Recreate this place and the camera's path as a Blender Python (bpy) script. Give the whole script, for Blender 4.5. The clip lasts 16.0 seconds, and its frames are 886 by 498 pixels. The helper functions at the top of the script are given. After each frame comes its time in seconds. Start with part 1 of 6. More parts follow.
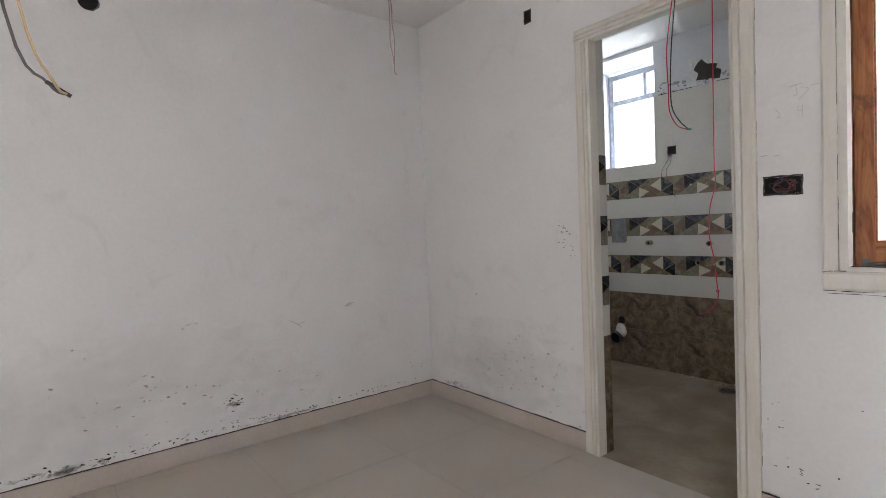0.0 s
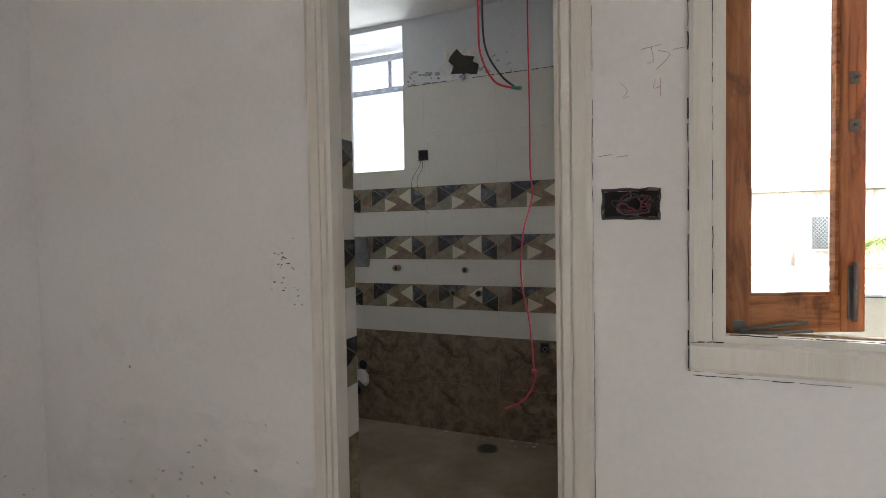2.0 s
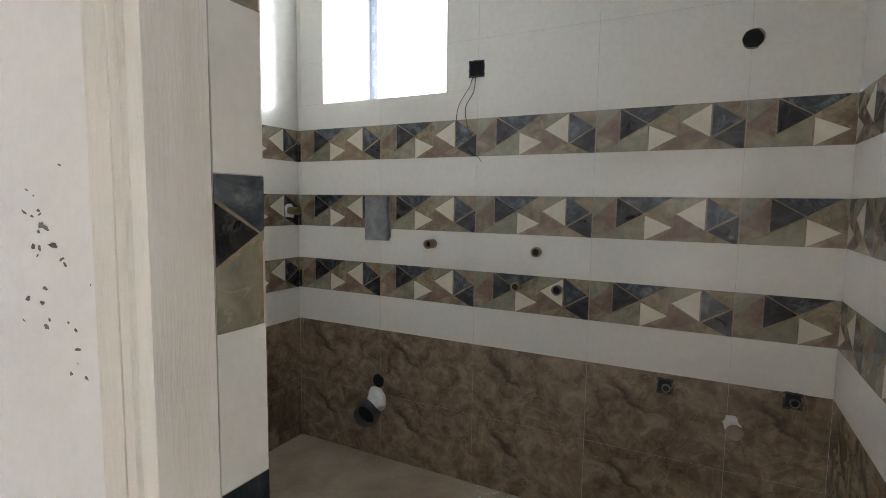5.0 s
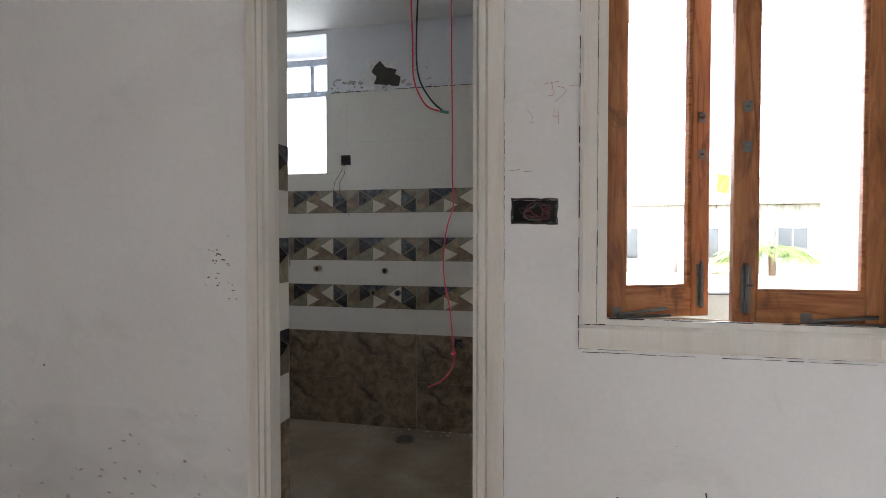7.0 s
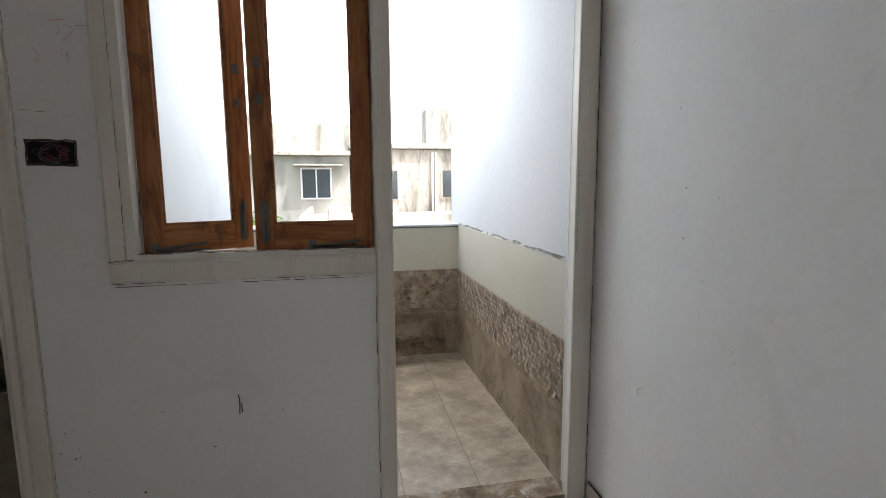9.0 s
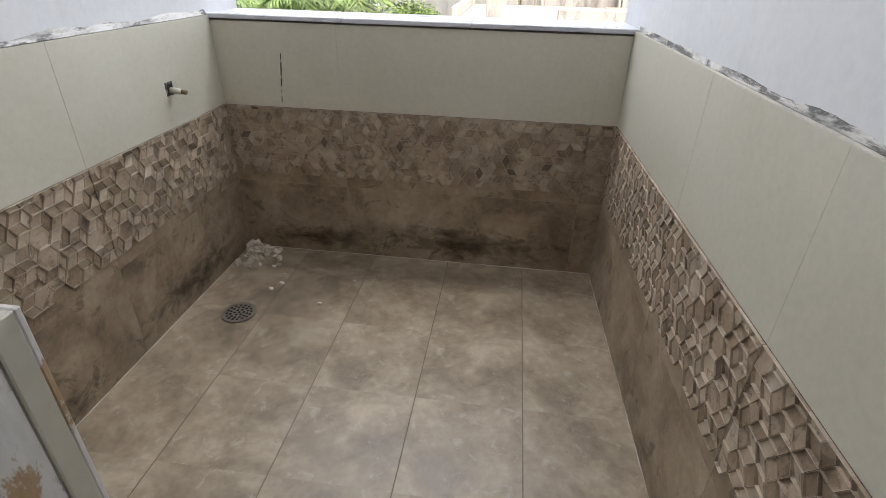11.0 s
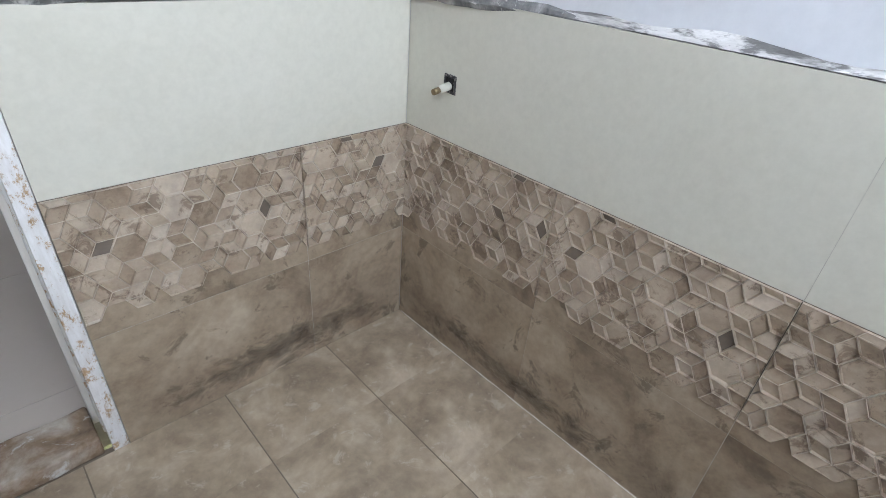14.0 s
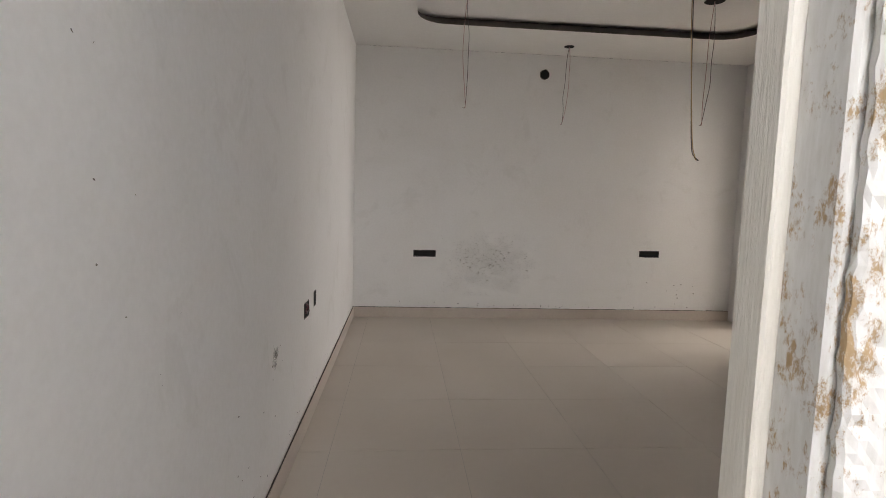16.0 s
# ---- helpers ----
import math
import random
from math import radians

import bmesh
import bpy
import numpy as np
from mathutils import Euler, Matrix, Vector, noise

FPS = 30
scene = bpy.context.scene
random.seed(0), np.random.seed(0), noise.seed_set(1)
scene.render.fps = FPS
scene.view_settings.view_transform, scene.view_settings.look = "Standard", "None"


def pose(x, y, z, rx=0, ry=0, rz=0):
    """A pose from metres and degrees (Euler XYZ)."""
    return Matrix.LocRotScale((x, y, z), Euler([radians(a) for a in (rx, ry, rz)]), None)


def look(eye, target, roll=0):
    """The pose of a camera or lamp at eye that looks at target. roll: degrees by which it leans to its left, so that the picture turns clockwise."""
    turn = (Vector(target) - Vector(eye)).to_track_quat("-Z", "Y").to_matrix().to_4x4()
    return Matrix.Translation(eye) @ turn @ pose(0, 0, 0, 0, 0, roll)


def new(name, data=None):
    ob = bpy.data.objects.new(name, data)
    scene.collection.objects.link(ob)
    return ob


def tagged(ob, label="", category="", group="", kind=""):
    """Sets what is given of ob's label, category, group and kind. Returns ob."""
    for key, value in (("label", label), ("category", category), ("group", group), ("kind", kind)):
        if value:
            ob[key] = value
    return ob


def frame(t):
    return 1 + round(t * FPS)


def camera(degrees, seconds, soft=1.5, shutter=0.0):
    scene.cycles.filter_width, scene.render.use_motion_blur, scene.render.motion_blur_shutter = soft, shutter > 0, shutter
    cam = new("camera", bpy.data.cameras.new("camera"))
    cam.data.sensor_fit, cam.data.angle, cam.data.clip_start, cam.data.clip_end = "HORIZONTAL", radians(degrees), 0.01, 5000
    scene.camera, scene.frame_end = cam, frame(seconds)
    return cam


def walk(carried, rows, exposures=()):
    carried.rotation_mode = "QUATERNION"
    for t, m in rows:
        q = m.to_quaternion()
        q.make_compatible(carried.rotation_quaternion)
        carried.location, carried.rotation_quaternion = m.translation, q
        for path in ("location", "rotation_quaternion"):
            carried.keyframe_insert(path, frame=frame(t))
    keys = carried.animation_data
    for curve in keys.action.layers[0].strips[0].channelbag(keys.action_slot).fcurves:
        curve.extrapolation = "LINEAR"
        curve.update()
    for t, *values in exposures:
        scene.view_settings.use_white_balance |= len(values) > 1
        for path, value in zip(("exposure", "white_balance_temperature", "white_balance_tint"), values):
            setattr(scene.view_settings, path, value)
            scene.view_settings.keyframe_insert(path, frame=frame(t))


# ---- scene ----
cam = camera(81.9, 16.0, soft=0.6)
PATH = [
    (0, (2.916, -2.133, 1.156), (1.34, -0.904, 1.084), -2.3),
    (0.5, (2.951, -2.217, 1.181), (1.723, -0.64, 1.109), -2.4),
    (1, (2.754, -1.96, 1.202), (1.729, -0.244, 1.153), -1.6),
    (1.5, (2.506, -1.644, 1.211), (1.636, 0.156, 1.18), -1.2),
    (2, (2.261, -1.256, 1.213), (1.495, 0.591, 1.149), -1.0),
    (2.5, (2.054, -0.834, 1.209), (1.293, 1.009, 1.058), -0.8),
    (3, (1.859, -0.477, 1.147), (1.04, 1.332, 0.905), 0.7),
    (3.2, (1.802, -0.401, 1.141), (0.938, 1.381, 0.859), 0.9),
    (5.3, (1.792, -0.262, 1.177), (0.866, 1.505, 1.029), 0.9),
    (5.5, (1.863, -0.352, 1.175), (0.951, 1.425, 1.061), 0.5),
    (6, (1.982, -0.639, 1.183), (1.149, 1.178, 1.121), 0.5),
    (6.5, (2.135, -1.052, 1.203), (1.462, 0.831, 1.158), 0.2),
    (7, (2.275, -1.439, 1.2), (1.835, 0.511, 1.153), 0.0),
    (7.5, (2.448, -1.765, 1.208), (2.252, 0.224, 1.124), -0.8),
    (8, (2.576, -2.032, 1.204), (2.671, -0.038, 1.088), -1.2),
    (8.5, (2.759, -1.938, 1.188), (3.096, 0.027, 1.022), -0.9),
    (8.6, (2.804, -1.88, 1.193), (3.171, 0.078, 1.014), -0.7),
    (8.7, (2.853, -1.821, 1.201), (3.245, 0.131, 1.006), -0.5),
    (10.8, (3.375, -0.17, 1.064), (3.292, 1.587, 0.111), 1.2),
    (11, (3.382, -0.07, 1.062), (3.175, 1.661, 0.082), 1.5),
    (11.5, (3.369, 0.226, 1.093), (2.828, 1.864, 0.082), 1.8),
    (12, (3.341, 0.518, 1.11), (2.487, 2.02, 0.104), 3.0),
    (12.5, (3.182, 0.718, 1.045), (2.084, 2.047, 0.031), 7.5),
    (13, (3.059, 0.968, 1.031), (1.563, 1.618, -0.127), 10.2),
    (13.3, (3.049, 1.023, 1.014), (1.478, 1.073, -0.224), 11.1),
    (13.5, (3.098, 1.069, 0.991), (1.532, 0.694, -0.195), 9.7),
    (13.6, (3.107, 1.088, 0.962), (1.579, 0.507, -0.19), 7.7),
    (14, (3.148, 1.062, 1.003), (1.934, -0.12, -0.06), 5.1),
    (14.5, (3.213, 1.085, 1.078), (2.434, -0.61, 0.358), 3.6),
    (15, (3.28, 0.95, 1.105), (2.88, -0.958, 0.659), 3.2),
    (15.5, (3.382, 0.662, 1.129), (3.14, -1.303, 0.845), 2.1),
    (16, (3.388, 0.332, 1.152), (3.223, -1.652, 0.963), 1.7),
]
EXPOSURE = [(0.0, 3.25, 5950, 14), (1.0, 2.95, 5950, 14), (2.0, 2.9, 6250, 13), (2.5, 3.15, 6300, 12), (3.0, 3.65, 6300, 11), (5.5, 3.9, 6050, 13), (6.0, 3.7, 6100, 14),
            (7.0, 2.9, 6000, 14), (7.5, 2.05, 5900, 9), (8.0, 1.7, 5900, 9), (8.7, 1.5, 6050, 10), (11.0, 1.15, 6250, 13), (12.5, 1.05, 6060, 13), (13.5, 1.4, 5750, 13),
            (14.0, 1.5, 5650, 12), (14.5, 1.4, 5930, 12), (15.5, 1.2, 6220, 12), (16.0, 1.55, 6650, 14)]
walk(cam, [(t, look(e, g, r)) for t, e, g, r in PATH], EXPOSURE)

# ---- daylight ----
world = bpy.data.worlds.new("sky")
scene.world = world
world.use_nodes = True
wn = world.node_tree
sky = wn.nodes.new("ShaderNodeTexSky")
sky.sky_type, sky.sun_disc = "NISHITA", False
sky.sun_elevation, sky.sun_rotation = radians(65), radians(135)
sky.dust_density, sky.air_density, sky.ozone_density = 10.0, 0.7, 0.3
wn.links.new(sky.outputs["Color"], wn.nodes["Background"].inputs["Color"])
wn.nodes["Background"].inputs["Strength"].default_value = 0.15


def sun(strength, angle, eye, target):
    ob = new("sun", bpy.data.lights.new("sun", "SUN"))
    ob.data.energy, ob.data.angle, ob.data.color = strength, radians(angle), (1.0, 0.96, 0.9)
    ob.matrix_world = look(eye, target)


sun(3.2, 0.5, (30, -30, 90), (0, 0, 0))


def area_lamp(name, eye, target, w, h, watts, colour=(0.95, 0.98, 1.0)):
    """The sky's light in an opening, or an added fill lamp."""
    data = bpy.data.lights.new(name, "AREA")
    data.shape, data.size, data.size_y, data.energy, data.color = "RECTANGLE", w, h, watts, colour
    ob = new(name, data)
    ob.matrix_world = look(eye, target)
    return ob


area_lamp("sky_balcony", (3.05, 2.0, 2.09), (3.05, 0.3, 2.0), 3.0, 1.04, 34)
area_lamp("sky_bath_window", (0.35, 2.3, 2.06), (0.35, 0.0, 2.0), 1.6, 1.0, 5.6)
area_lamp("sky_side_room", (-3.12, -7.4, 1.15), (0.0, -7.4, 1.15), 2.2, 2.4, 45, (1.0, 0.965, 0.91))
# Added fill lamp at an unseen, made-up opening; brightens the room through the doorway.
area_lamp("sky_side_room_near", (-3.02, -4.3, 1.5), (0.0, -4.3, 1.4), 2.2, 1.4, 62, (1.0, 0.975, 0.935))

# ---- materials ----
def shader(name, rough=0.6, metal=0.0, spec=0.5):
    m = bpy.data.materials.new(name)
    m.use_nodes = True
    t = m.node_tree
    b = t.nodes["Principled BSDF"]
    b.inputs["Roughness"].default_value = rough
    b.inputs["Metallic"].default_value = metal
    b.inputs["Specular IOR Level"].default_value = spec
    return m, t, b


def coords(t, scale=(1, 1, 1)):
    """Coordinates in metres of the world, so that pieces carry on from each other."""
    g = t.nodes.new("ShaderNodeNewGeometry")
    mp = t.nodes.new("ShaderNodeMapping")
    mp.inputs["Scale"].default_value = scale
    t.links.new(g.outputs["Position"], mp.inputs["Vector"])
    return mp.outputs["Vector"]


def fbm(t, vec, scale, detail=5.0, rough=0.6, distort=0.0):
    n = t.nodes.new("ShaderNodeTexNoise")
    n.inputs["Scale"].default_value, n.inputs["Detail"].default_value = scale, detail
    n.inputs["Roughness"].default_value, n.inputs["Distortion"].default_value = rough, distort
    t.links.new(vec, n.inputs["Vector"])
    return n.outputs["Fac"]


def ramp(t, fac, stops):
    r = t.nodes.new("ShaderNodeValToRGB")
    while len(r.color_ramp.elements) < len(stops):
        r.color_ramp.elements.new(0.5)
    for e, (p, c) in zip(r.color_ramp.elements, stops):
        e.position = p
        e.color = (*c, 1) if len(c) == 3 else (c[0], c[0], c[0], 1)
    t.links.new(fac, r.inputs["Fac"])
    return r.outputs["Color"]


def mixed(t, fac, a, b, how="MIX"):
    m = t.nodes.new("ShaderNodeMix")
    m.data_type, m.blend_type = "RGBA", how
    for sock, v in ((m.inputs["Factor"], fac), (m.inputs["A"], a), (m.inputs["B"], b)):
        if isinstance(v, (int, float)):
            sock.default_value = v
        elif isinstance(v, tuple):
            sock.default_value = (*v, 1)
        else:
            t.links.new(v, sock)
    return m.outputs["Result"]


def bump(t, b, height, strength=0.2, dist=0.003):
    n = t.nodes.new("ShaderNodeBump")
    n.inputs["Strength"].default_value, n.inputs["Distance"].default_value = strength, dist
    t.links.new(height, n.inputs["Height"])
    t.links.new(n.outputs["Normal"], b.inputs["Normal"])


def blotchy(name, base, dark, light, big=1.5, fine=40.0, rough=0.6, relief=0.15, amount=0.6, spec=0.4, scale=(1, 1, 1), rand=0.0, islands=False, grain_dark=None, spots=None, printed=0.0):
    """A surface of one colour with large blotches, fine grain and low relief."""
    m, t, b = shader(name, rough, 0, spec)
    v = coords(t, scale)
    if printed:
        v = t.nodes.new("ShaderNodeTexCoord").outputs["Object"]
    if rand:
        oi = t.nodes.new("ShaderNodeObjectInfo")
        add = t.nodes.new("ShaderNodeVectorMath")
        sc = t.nodes.new("ShaderNodeVectorMath")
        sc.operation = "SCALE"
        sc.inputs[0].default_value = (7.0, 11.0, 5.0)
        few = t.nodes.new("ShaderNodeMath")
        few.operation = "SNAP"
        few.inputs[1].default_value = printed or 0.0001
        t.links.new(oi.outputs["Random"], few.inputs[0])
        t.links.new(few.outputs["Value"], sc.inputs["Scale"])
        t.links.new(v, add.inputs[0])
        t.links.new(sc.outputs["Vector"], add.inputs[1])
        v = add.outputs["Vector"]
    n1 = fbm(t, v, big, 6, 0.62, 0.4)
    n2 = fbm(t, v, fine, 4, 0.6)
    c = ramp(t, n1, [(0.3, dark), (0.5, base), (0.7, light)])
    c = mixed(t, amount, base, c)
    c = mixed(t, 0.5, c, ramp(t, n2, [(0.3, grain_dark or tuple(x * 0.8 for x in base)), (0.65, light)]), "SOFT_LIGHT")
    if rand:
        c = mixed(t, rand, c, ramp(t, oi.outputs["Random"], [(0.0, dark), (1.0, light)]))
    if islands:
        g = t.nodes.new("ShaderNodeNewGeometry")
        c = mixed(t, 0.5, c, ramp(t, g.outputs["Random Per Island"], islands))
    if spots:
        size, cut, colour, part_ = spots
        sp = ramp(t, fbm(t, v, size, 7, 0.7, 0.6), [(cut, (0,)), (cut + 0.07, (part_,))])
        c = mixed(t, sp, c, colour)
    t.links.new(c, b.inputs["Base Color"])
    r = ramp(t, n1, [(0.2, (max(rough - 0.12, 0.02),)), (0.8, (min(rough + 0.12, 1),))])
    t.links.new(r, b.inputs["Roughness"])
    bump(t, b, n2, relief)
    return m


def flat(name, colour, rough=0.5, metal=0.0, spec=0.4, var=0.25):
    m, t, b = shader(name, rough, metal, spec)
    n = fbm(t, coords(t), 30, 4)
    t.links.new(ramp(t, n, [(0.25, tuple(x * (1 - var) for x in colour)), (0.75, tuple(min(1, x * (1 + var * 0.5)) for x in colour))]), b.inputs["Base Color"])
    bump(t, b, n, 0.1)
    return m


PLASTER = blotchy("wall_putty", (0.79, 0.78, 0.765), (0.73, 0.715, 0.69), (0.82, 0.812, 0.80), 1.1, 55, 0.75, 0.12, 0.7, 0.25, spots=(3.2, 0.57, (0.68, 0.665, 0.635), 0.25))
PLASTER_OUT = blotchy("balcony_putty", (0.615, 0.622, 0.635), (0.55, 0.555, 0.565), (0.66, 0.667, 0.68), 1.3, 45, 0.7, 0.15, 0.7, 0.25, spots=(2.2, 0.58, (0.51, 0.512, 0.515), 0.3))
CEILING = blotchy("ceiling_putty", (0.79, 0.78, 0.76), (0.74, 0.725, 0.70), (0.82, 0.81, 0.795), 1.0, 50, 0.8, 0.08, 0.6, 0.2)
SKIRT = blotchy("skirting_tile", (0.56, 0.50, 0.45), (0.5, 0.44, 0.39), (0.62, 0.56, 0.5), 2.0, 60, 0.35, 0.04, 0.6)
GAP = flat("dark_joint", (0.07, 0.062, 0.055), 0.9)
GROUT = flat("light_grout", (0.42, 0.40, 0.36), 0.9)
GROUT_BROWN = flat("brown_grout", (0.19, 0.155, 0.115), 0.9)
GROUT_WHITE = flat("white_grout", (0.52, 0.50, 0.46), 0.9)
GROUT_CREAM = flat("cream_grout", (0.46, 0.44, 0.38), 0.9)
WHITE_TILE = blotchy("white_wall_tile", (0.66, 0.64, 0.585), (0.61, 0.59, 0.535), (0.70, 0.68, 0.625), 1.0, 60, 0.12, 0.01, 0.5, 0.5)
CREAM_TILE = blotchy("cream_balcony_tile", (0.54, 0.525, 0.455), (0.48, 0.465, 0.395), (0.58, 0.565, 0.495), 2.2, 70, 0.4, 0.03, 0.6)
FRAME_PAINT = blotchy("frame_primer", (0.71, 0.68, 0.62), (0.62, 0.565, 0.49), (0.76, 0.735, 0.685), 3.0, 60, 0.6, 0.35, 0.6, 0.3, scale=(6, 6, 0.5))
BLACK = flat("black_hole", (0.012, 0.011, 0.011), 0.9)
BOX_DARK = flat("socket_box", (0.035, 0.032, 0.034), 0.5)
STAIN = flat("dirt_stain", (0.20, 0.185, 0.165), 0.95, var=0.5)
STAIN_DARK = flat("black_grime", (0.045, 0.04, 0.036), 0.95, var=0.5)
STAIN_SOFT = flat("soft_stain", (0.44, 0.42, 0.385), 0.95, var=0.4)
RED_PENCIL = flat("red_pencil", (0.62, 0.33, 0.30), 0.8)
PINK_WIRE = flat("pink_wire", (0.52, 0.33, 0.31), 0.45)
RED_WIRE = flat("red_wire", (0.62, 0.045, 0.07), 0.35)
BLACK_WIRE = flat("black_wire", (0.025, 0.025, 0.028), 0.4)
YELLOW_WIRE = flat("yellow_wire", (0.55, 0.40, 0.22), 0.45)
DULL_RED_WIRE = flat("dull_red_wire", (0.16, 0.025, 0.035), 0.4)
GREEN_TAPE = flat("green_tape", (0.05, 0.16, 0.11), 0.5)
GREY_WIRE = flat("grey_wire", (0.12, 0.11, 0.11), 0.5)
STEEL = flat("dull_steel", (0.17, 0.165, 0.155), 0.45, 0.8)
GALVANISED = blotchy("galvanised_box", (0.26, 0.265, 0.27), (0.16, 0.165, 0.17), (0.38, 0.385, 0.39), 14, 70, 0.55, 0.2, 0.9)
PVC_WHITE = flat("white_upvc", (0.74, 0.76, 0.80), 0.3)
BRASS = flat("old_brass", (0.30, 0.23, 0.13), 0.45, 0.7)
FILM_BLUE = flat("blue_film", (0.52, 0.60, 0.72), 0.4)
CEMENT_EDGE = blotchy("splashed_cement", (0.56, 0.55, 0.53), (0.10, 0.098, 0.095), (0.70, 0.69, 0.67), 6, 60, 0.9, 0.6, 1.0, 0.25, scale=(4, 1, 4), spots=(7, 0.5, (0.11, 0.105, 0.10), 0.85))
CEMENT = blotchy("cement", (0.22, 0.22, 0.215), (0.10, 0.10, 0.10), (0.46, 0.45, 0.43), 7, 60, 0.85, 0.5, 0.9, scale=(1, 3, 3), spots=(9, 0.6, (0.68, 0.67, 0.64), 0.9))
CEMENT_DUSTY = blotchy("dusty_cement", (0.29, 0.282, 0.27), (0.17, 0.167, 0.16), (0.42, 0.41, 0.39), 9, 70, 0.95, 0.6, 0.9, 0.2, spots=(14, 0.56, (0.20, 0.195, 0.19), 0.7))
WHITE_CEMENT = flat("white_cement", (0.72, 0.71, 0.68), 0.9)
MARBLE = blotchy("white_marble_slab", (0.56, 0.575, 0.61), (0.47, 0.485, 0.52), (0.62, 0.635, 0.66), 3, 30, 0.3, 0.02, 0.7)
THRESHOLD = blotchy("broken_threshold", (0.25, 0.185, 0.125), (0.07, 0.05, 0.036), (0.50, 0.46, 0.40), 7, 50, 0.85, 0.8, 1.0, spots=(11, 0.57, (0.56, 0.54, 0.50), 0.75))
BATH_FLOOR = blotchy("cement_floor", (0.35, 0.30, 0.23), (0.23, 0.195, 0.148), (0.46, 0.405, 0.325), 3, 45, 0.7, 0.3, 0.9)
BALCONY_FLOOR = blotchy("stone_look_floor_tile", (0.375, 0.313, 0.232), (0.225, 0.182, 0.132), (0.52, 0.45, 0.355), 6.5, 34, 0.42, 0.25, 1.0, 0.5, rand=0.05, grain_dark=(0.13, 0.105, 0.08), spots=(24, 0.57, (0.54, 0.475, 0.385), 0.4), printed=0.26)
BROWN_TILE = blotchy("brown_stone_tile", (0.345, 0.285, 0.21), (0.17, 0.128, 0.088), (0.47, 0.405, 0.315), 6.5, 55, 0.55, 0.15, 0.95, 0.4, rand=0.06, grain_dark=(0.15, 0.115, 0.08), spots=(12, 0.57, (0.13, 0.098, 0.065), 0.75))
HEX_TILE = blotchy("cube_relief_tile", (0.40, 0.33, 0.245), (0.19, 0.14, 0.095), (0.56, 0.485, 0.385), 15, 110, 0.55, 0.3, 1.0, 0.4, grain_dark=(0.12, 0.09, 0.06), spots=(24, 0.54, (0.15, 0.105, 0.07), 0.7),
                   islands=[(0.0, (0.15, 0.11, 0.075)), (0.12, (0.23, 0.175, 0.125)), (0.4, (0.38, 0.31, 0.235)), (0.8, (0.46, 0.39, 0.305)), (1.0, (0.57, 0.505, 0.42))])
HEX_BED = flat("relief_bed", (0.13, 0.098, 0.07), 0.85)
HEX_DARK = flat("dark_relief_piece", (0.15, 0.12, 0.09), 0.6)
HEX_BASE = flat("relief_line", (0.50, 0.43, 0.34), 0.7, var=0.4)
RUBBLE = blotchy("plaster_rubble", (0.60, 0.56, 0.49), (0.30, 0.26, 0.21), (0.72, 0.69, 0.63), 30, 90, 0.9, 0.2, 1.0, 0.2, islands=[(0.0, (0.24, 0.20, 0.16)), (0.4, (0.62, 0.58, 0.52)), (1.0, (0.72, 0.70, 0.66))])
DRAIN_STEEL = flat("worn_drain_steel", (0.20, 0.175, 0.14), 0.5, 0.5)
# White uPVC with backlit shade put into the colour, so the frame shows.
PVC_SHADED = flat("shaded_upvc", (0.42, 0.45, 0.50), 0.35)


def polished_tile():
    m, t, b = shader("vitrified_tile", 0.3, 0, 0.45)
    n = fbm(t, coords(t), 1.3, 2, 0.45)
    f = fbm(t, coords(t), 26, 2, 0.5)
    c = ramp(t, n, [(0.25, (0.49, 0.43, 0.365)), (0.75, (0.55, 0.49, 0.425))])
    c = mixed(t, 0.04, c, ramp(t, f, [(0.3, (0.40, 0.36, 0.31)), (0.7, (0.62, 0.57, 0.52))]))
    dust = fbm(t, coords(t), 1.6, 2, 0.45, 0.0)
    c = mixed(t, ramp(t, dust, [(0.3, (0,)), (0.8, (0.05,))]), c, (0.40, 0.35, 0.30))
    t.links.new(ramp(t, dust, [(0.3, (0.29,)), (0.7, (0.33,))]), b.inputs["Roughness"])
    t.links.new(c, b.inputs["Base Color"])
    return m


FLOOR_TILE = polished_tile()


def veined(name, base, dark, light, fine=1.0):
    m, t, b = shader(name, 0.2, 0, 0.5)
    v = coords(t)
    n1 = fbm(t, v, 7 * fine, 8, 0.68, 0.8)
    vo = t.nodes.new("ShaderNodeTexNoise")
    vo.inputs["Scale"].default_value, vo.inputs["Detail"].default_value, vo.inputs["Distortion"].default_value = 3.2 * fine, 5.0, 1.4
    t.links.new(v, vo.inputs["Vector"])
    c = ramp(t, n1, [(0.32, dark), (0.5, base), (0.68, light)])
    veins = ramp(t, vo.outputs["Fac"], [(0.488, (0,)), (0.5, (0.6,)), (0.512, (0,))])
    c = mixed(t, veins, c, light)
    n3 = fbm(t, v, 40, 3)
    c = mixed(t, 0.5, c, ramp(t, n3, [(0.3, dark), (0.7, light)]), "SOFT_LIGHT")
    t.links.new(c, b.inputs["Base Color"])
    bump(t, b, n1, 0.03)
    return m


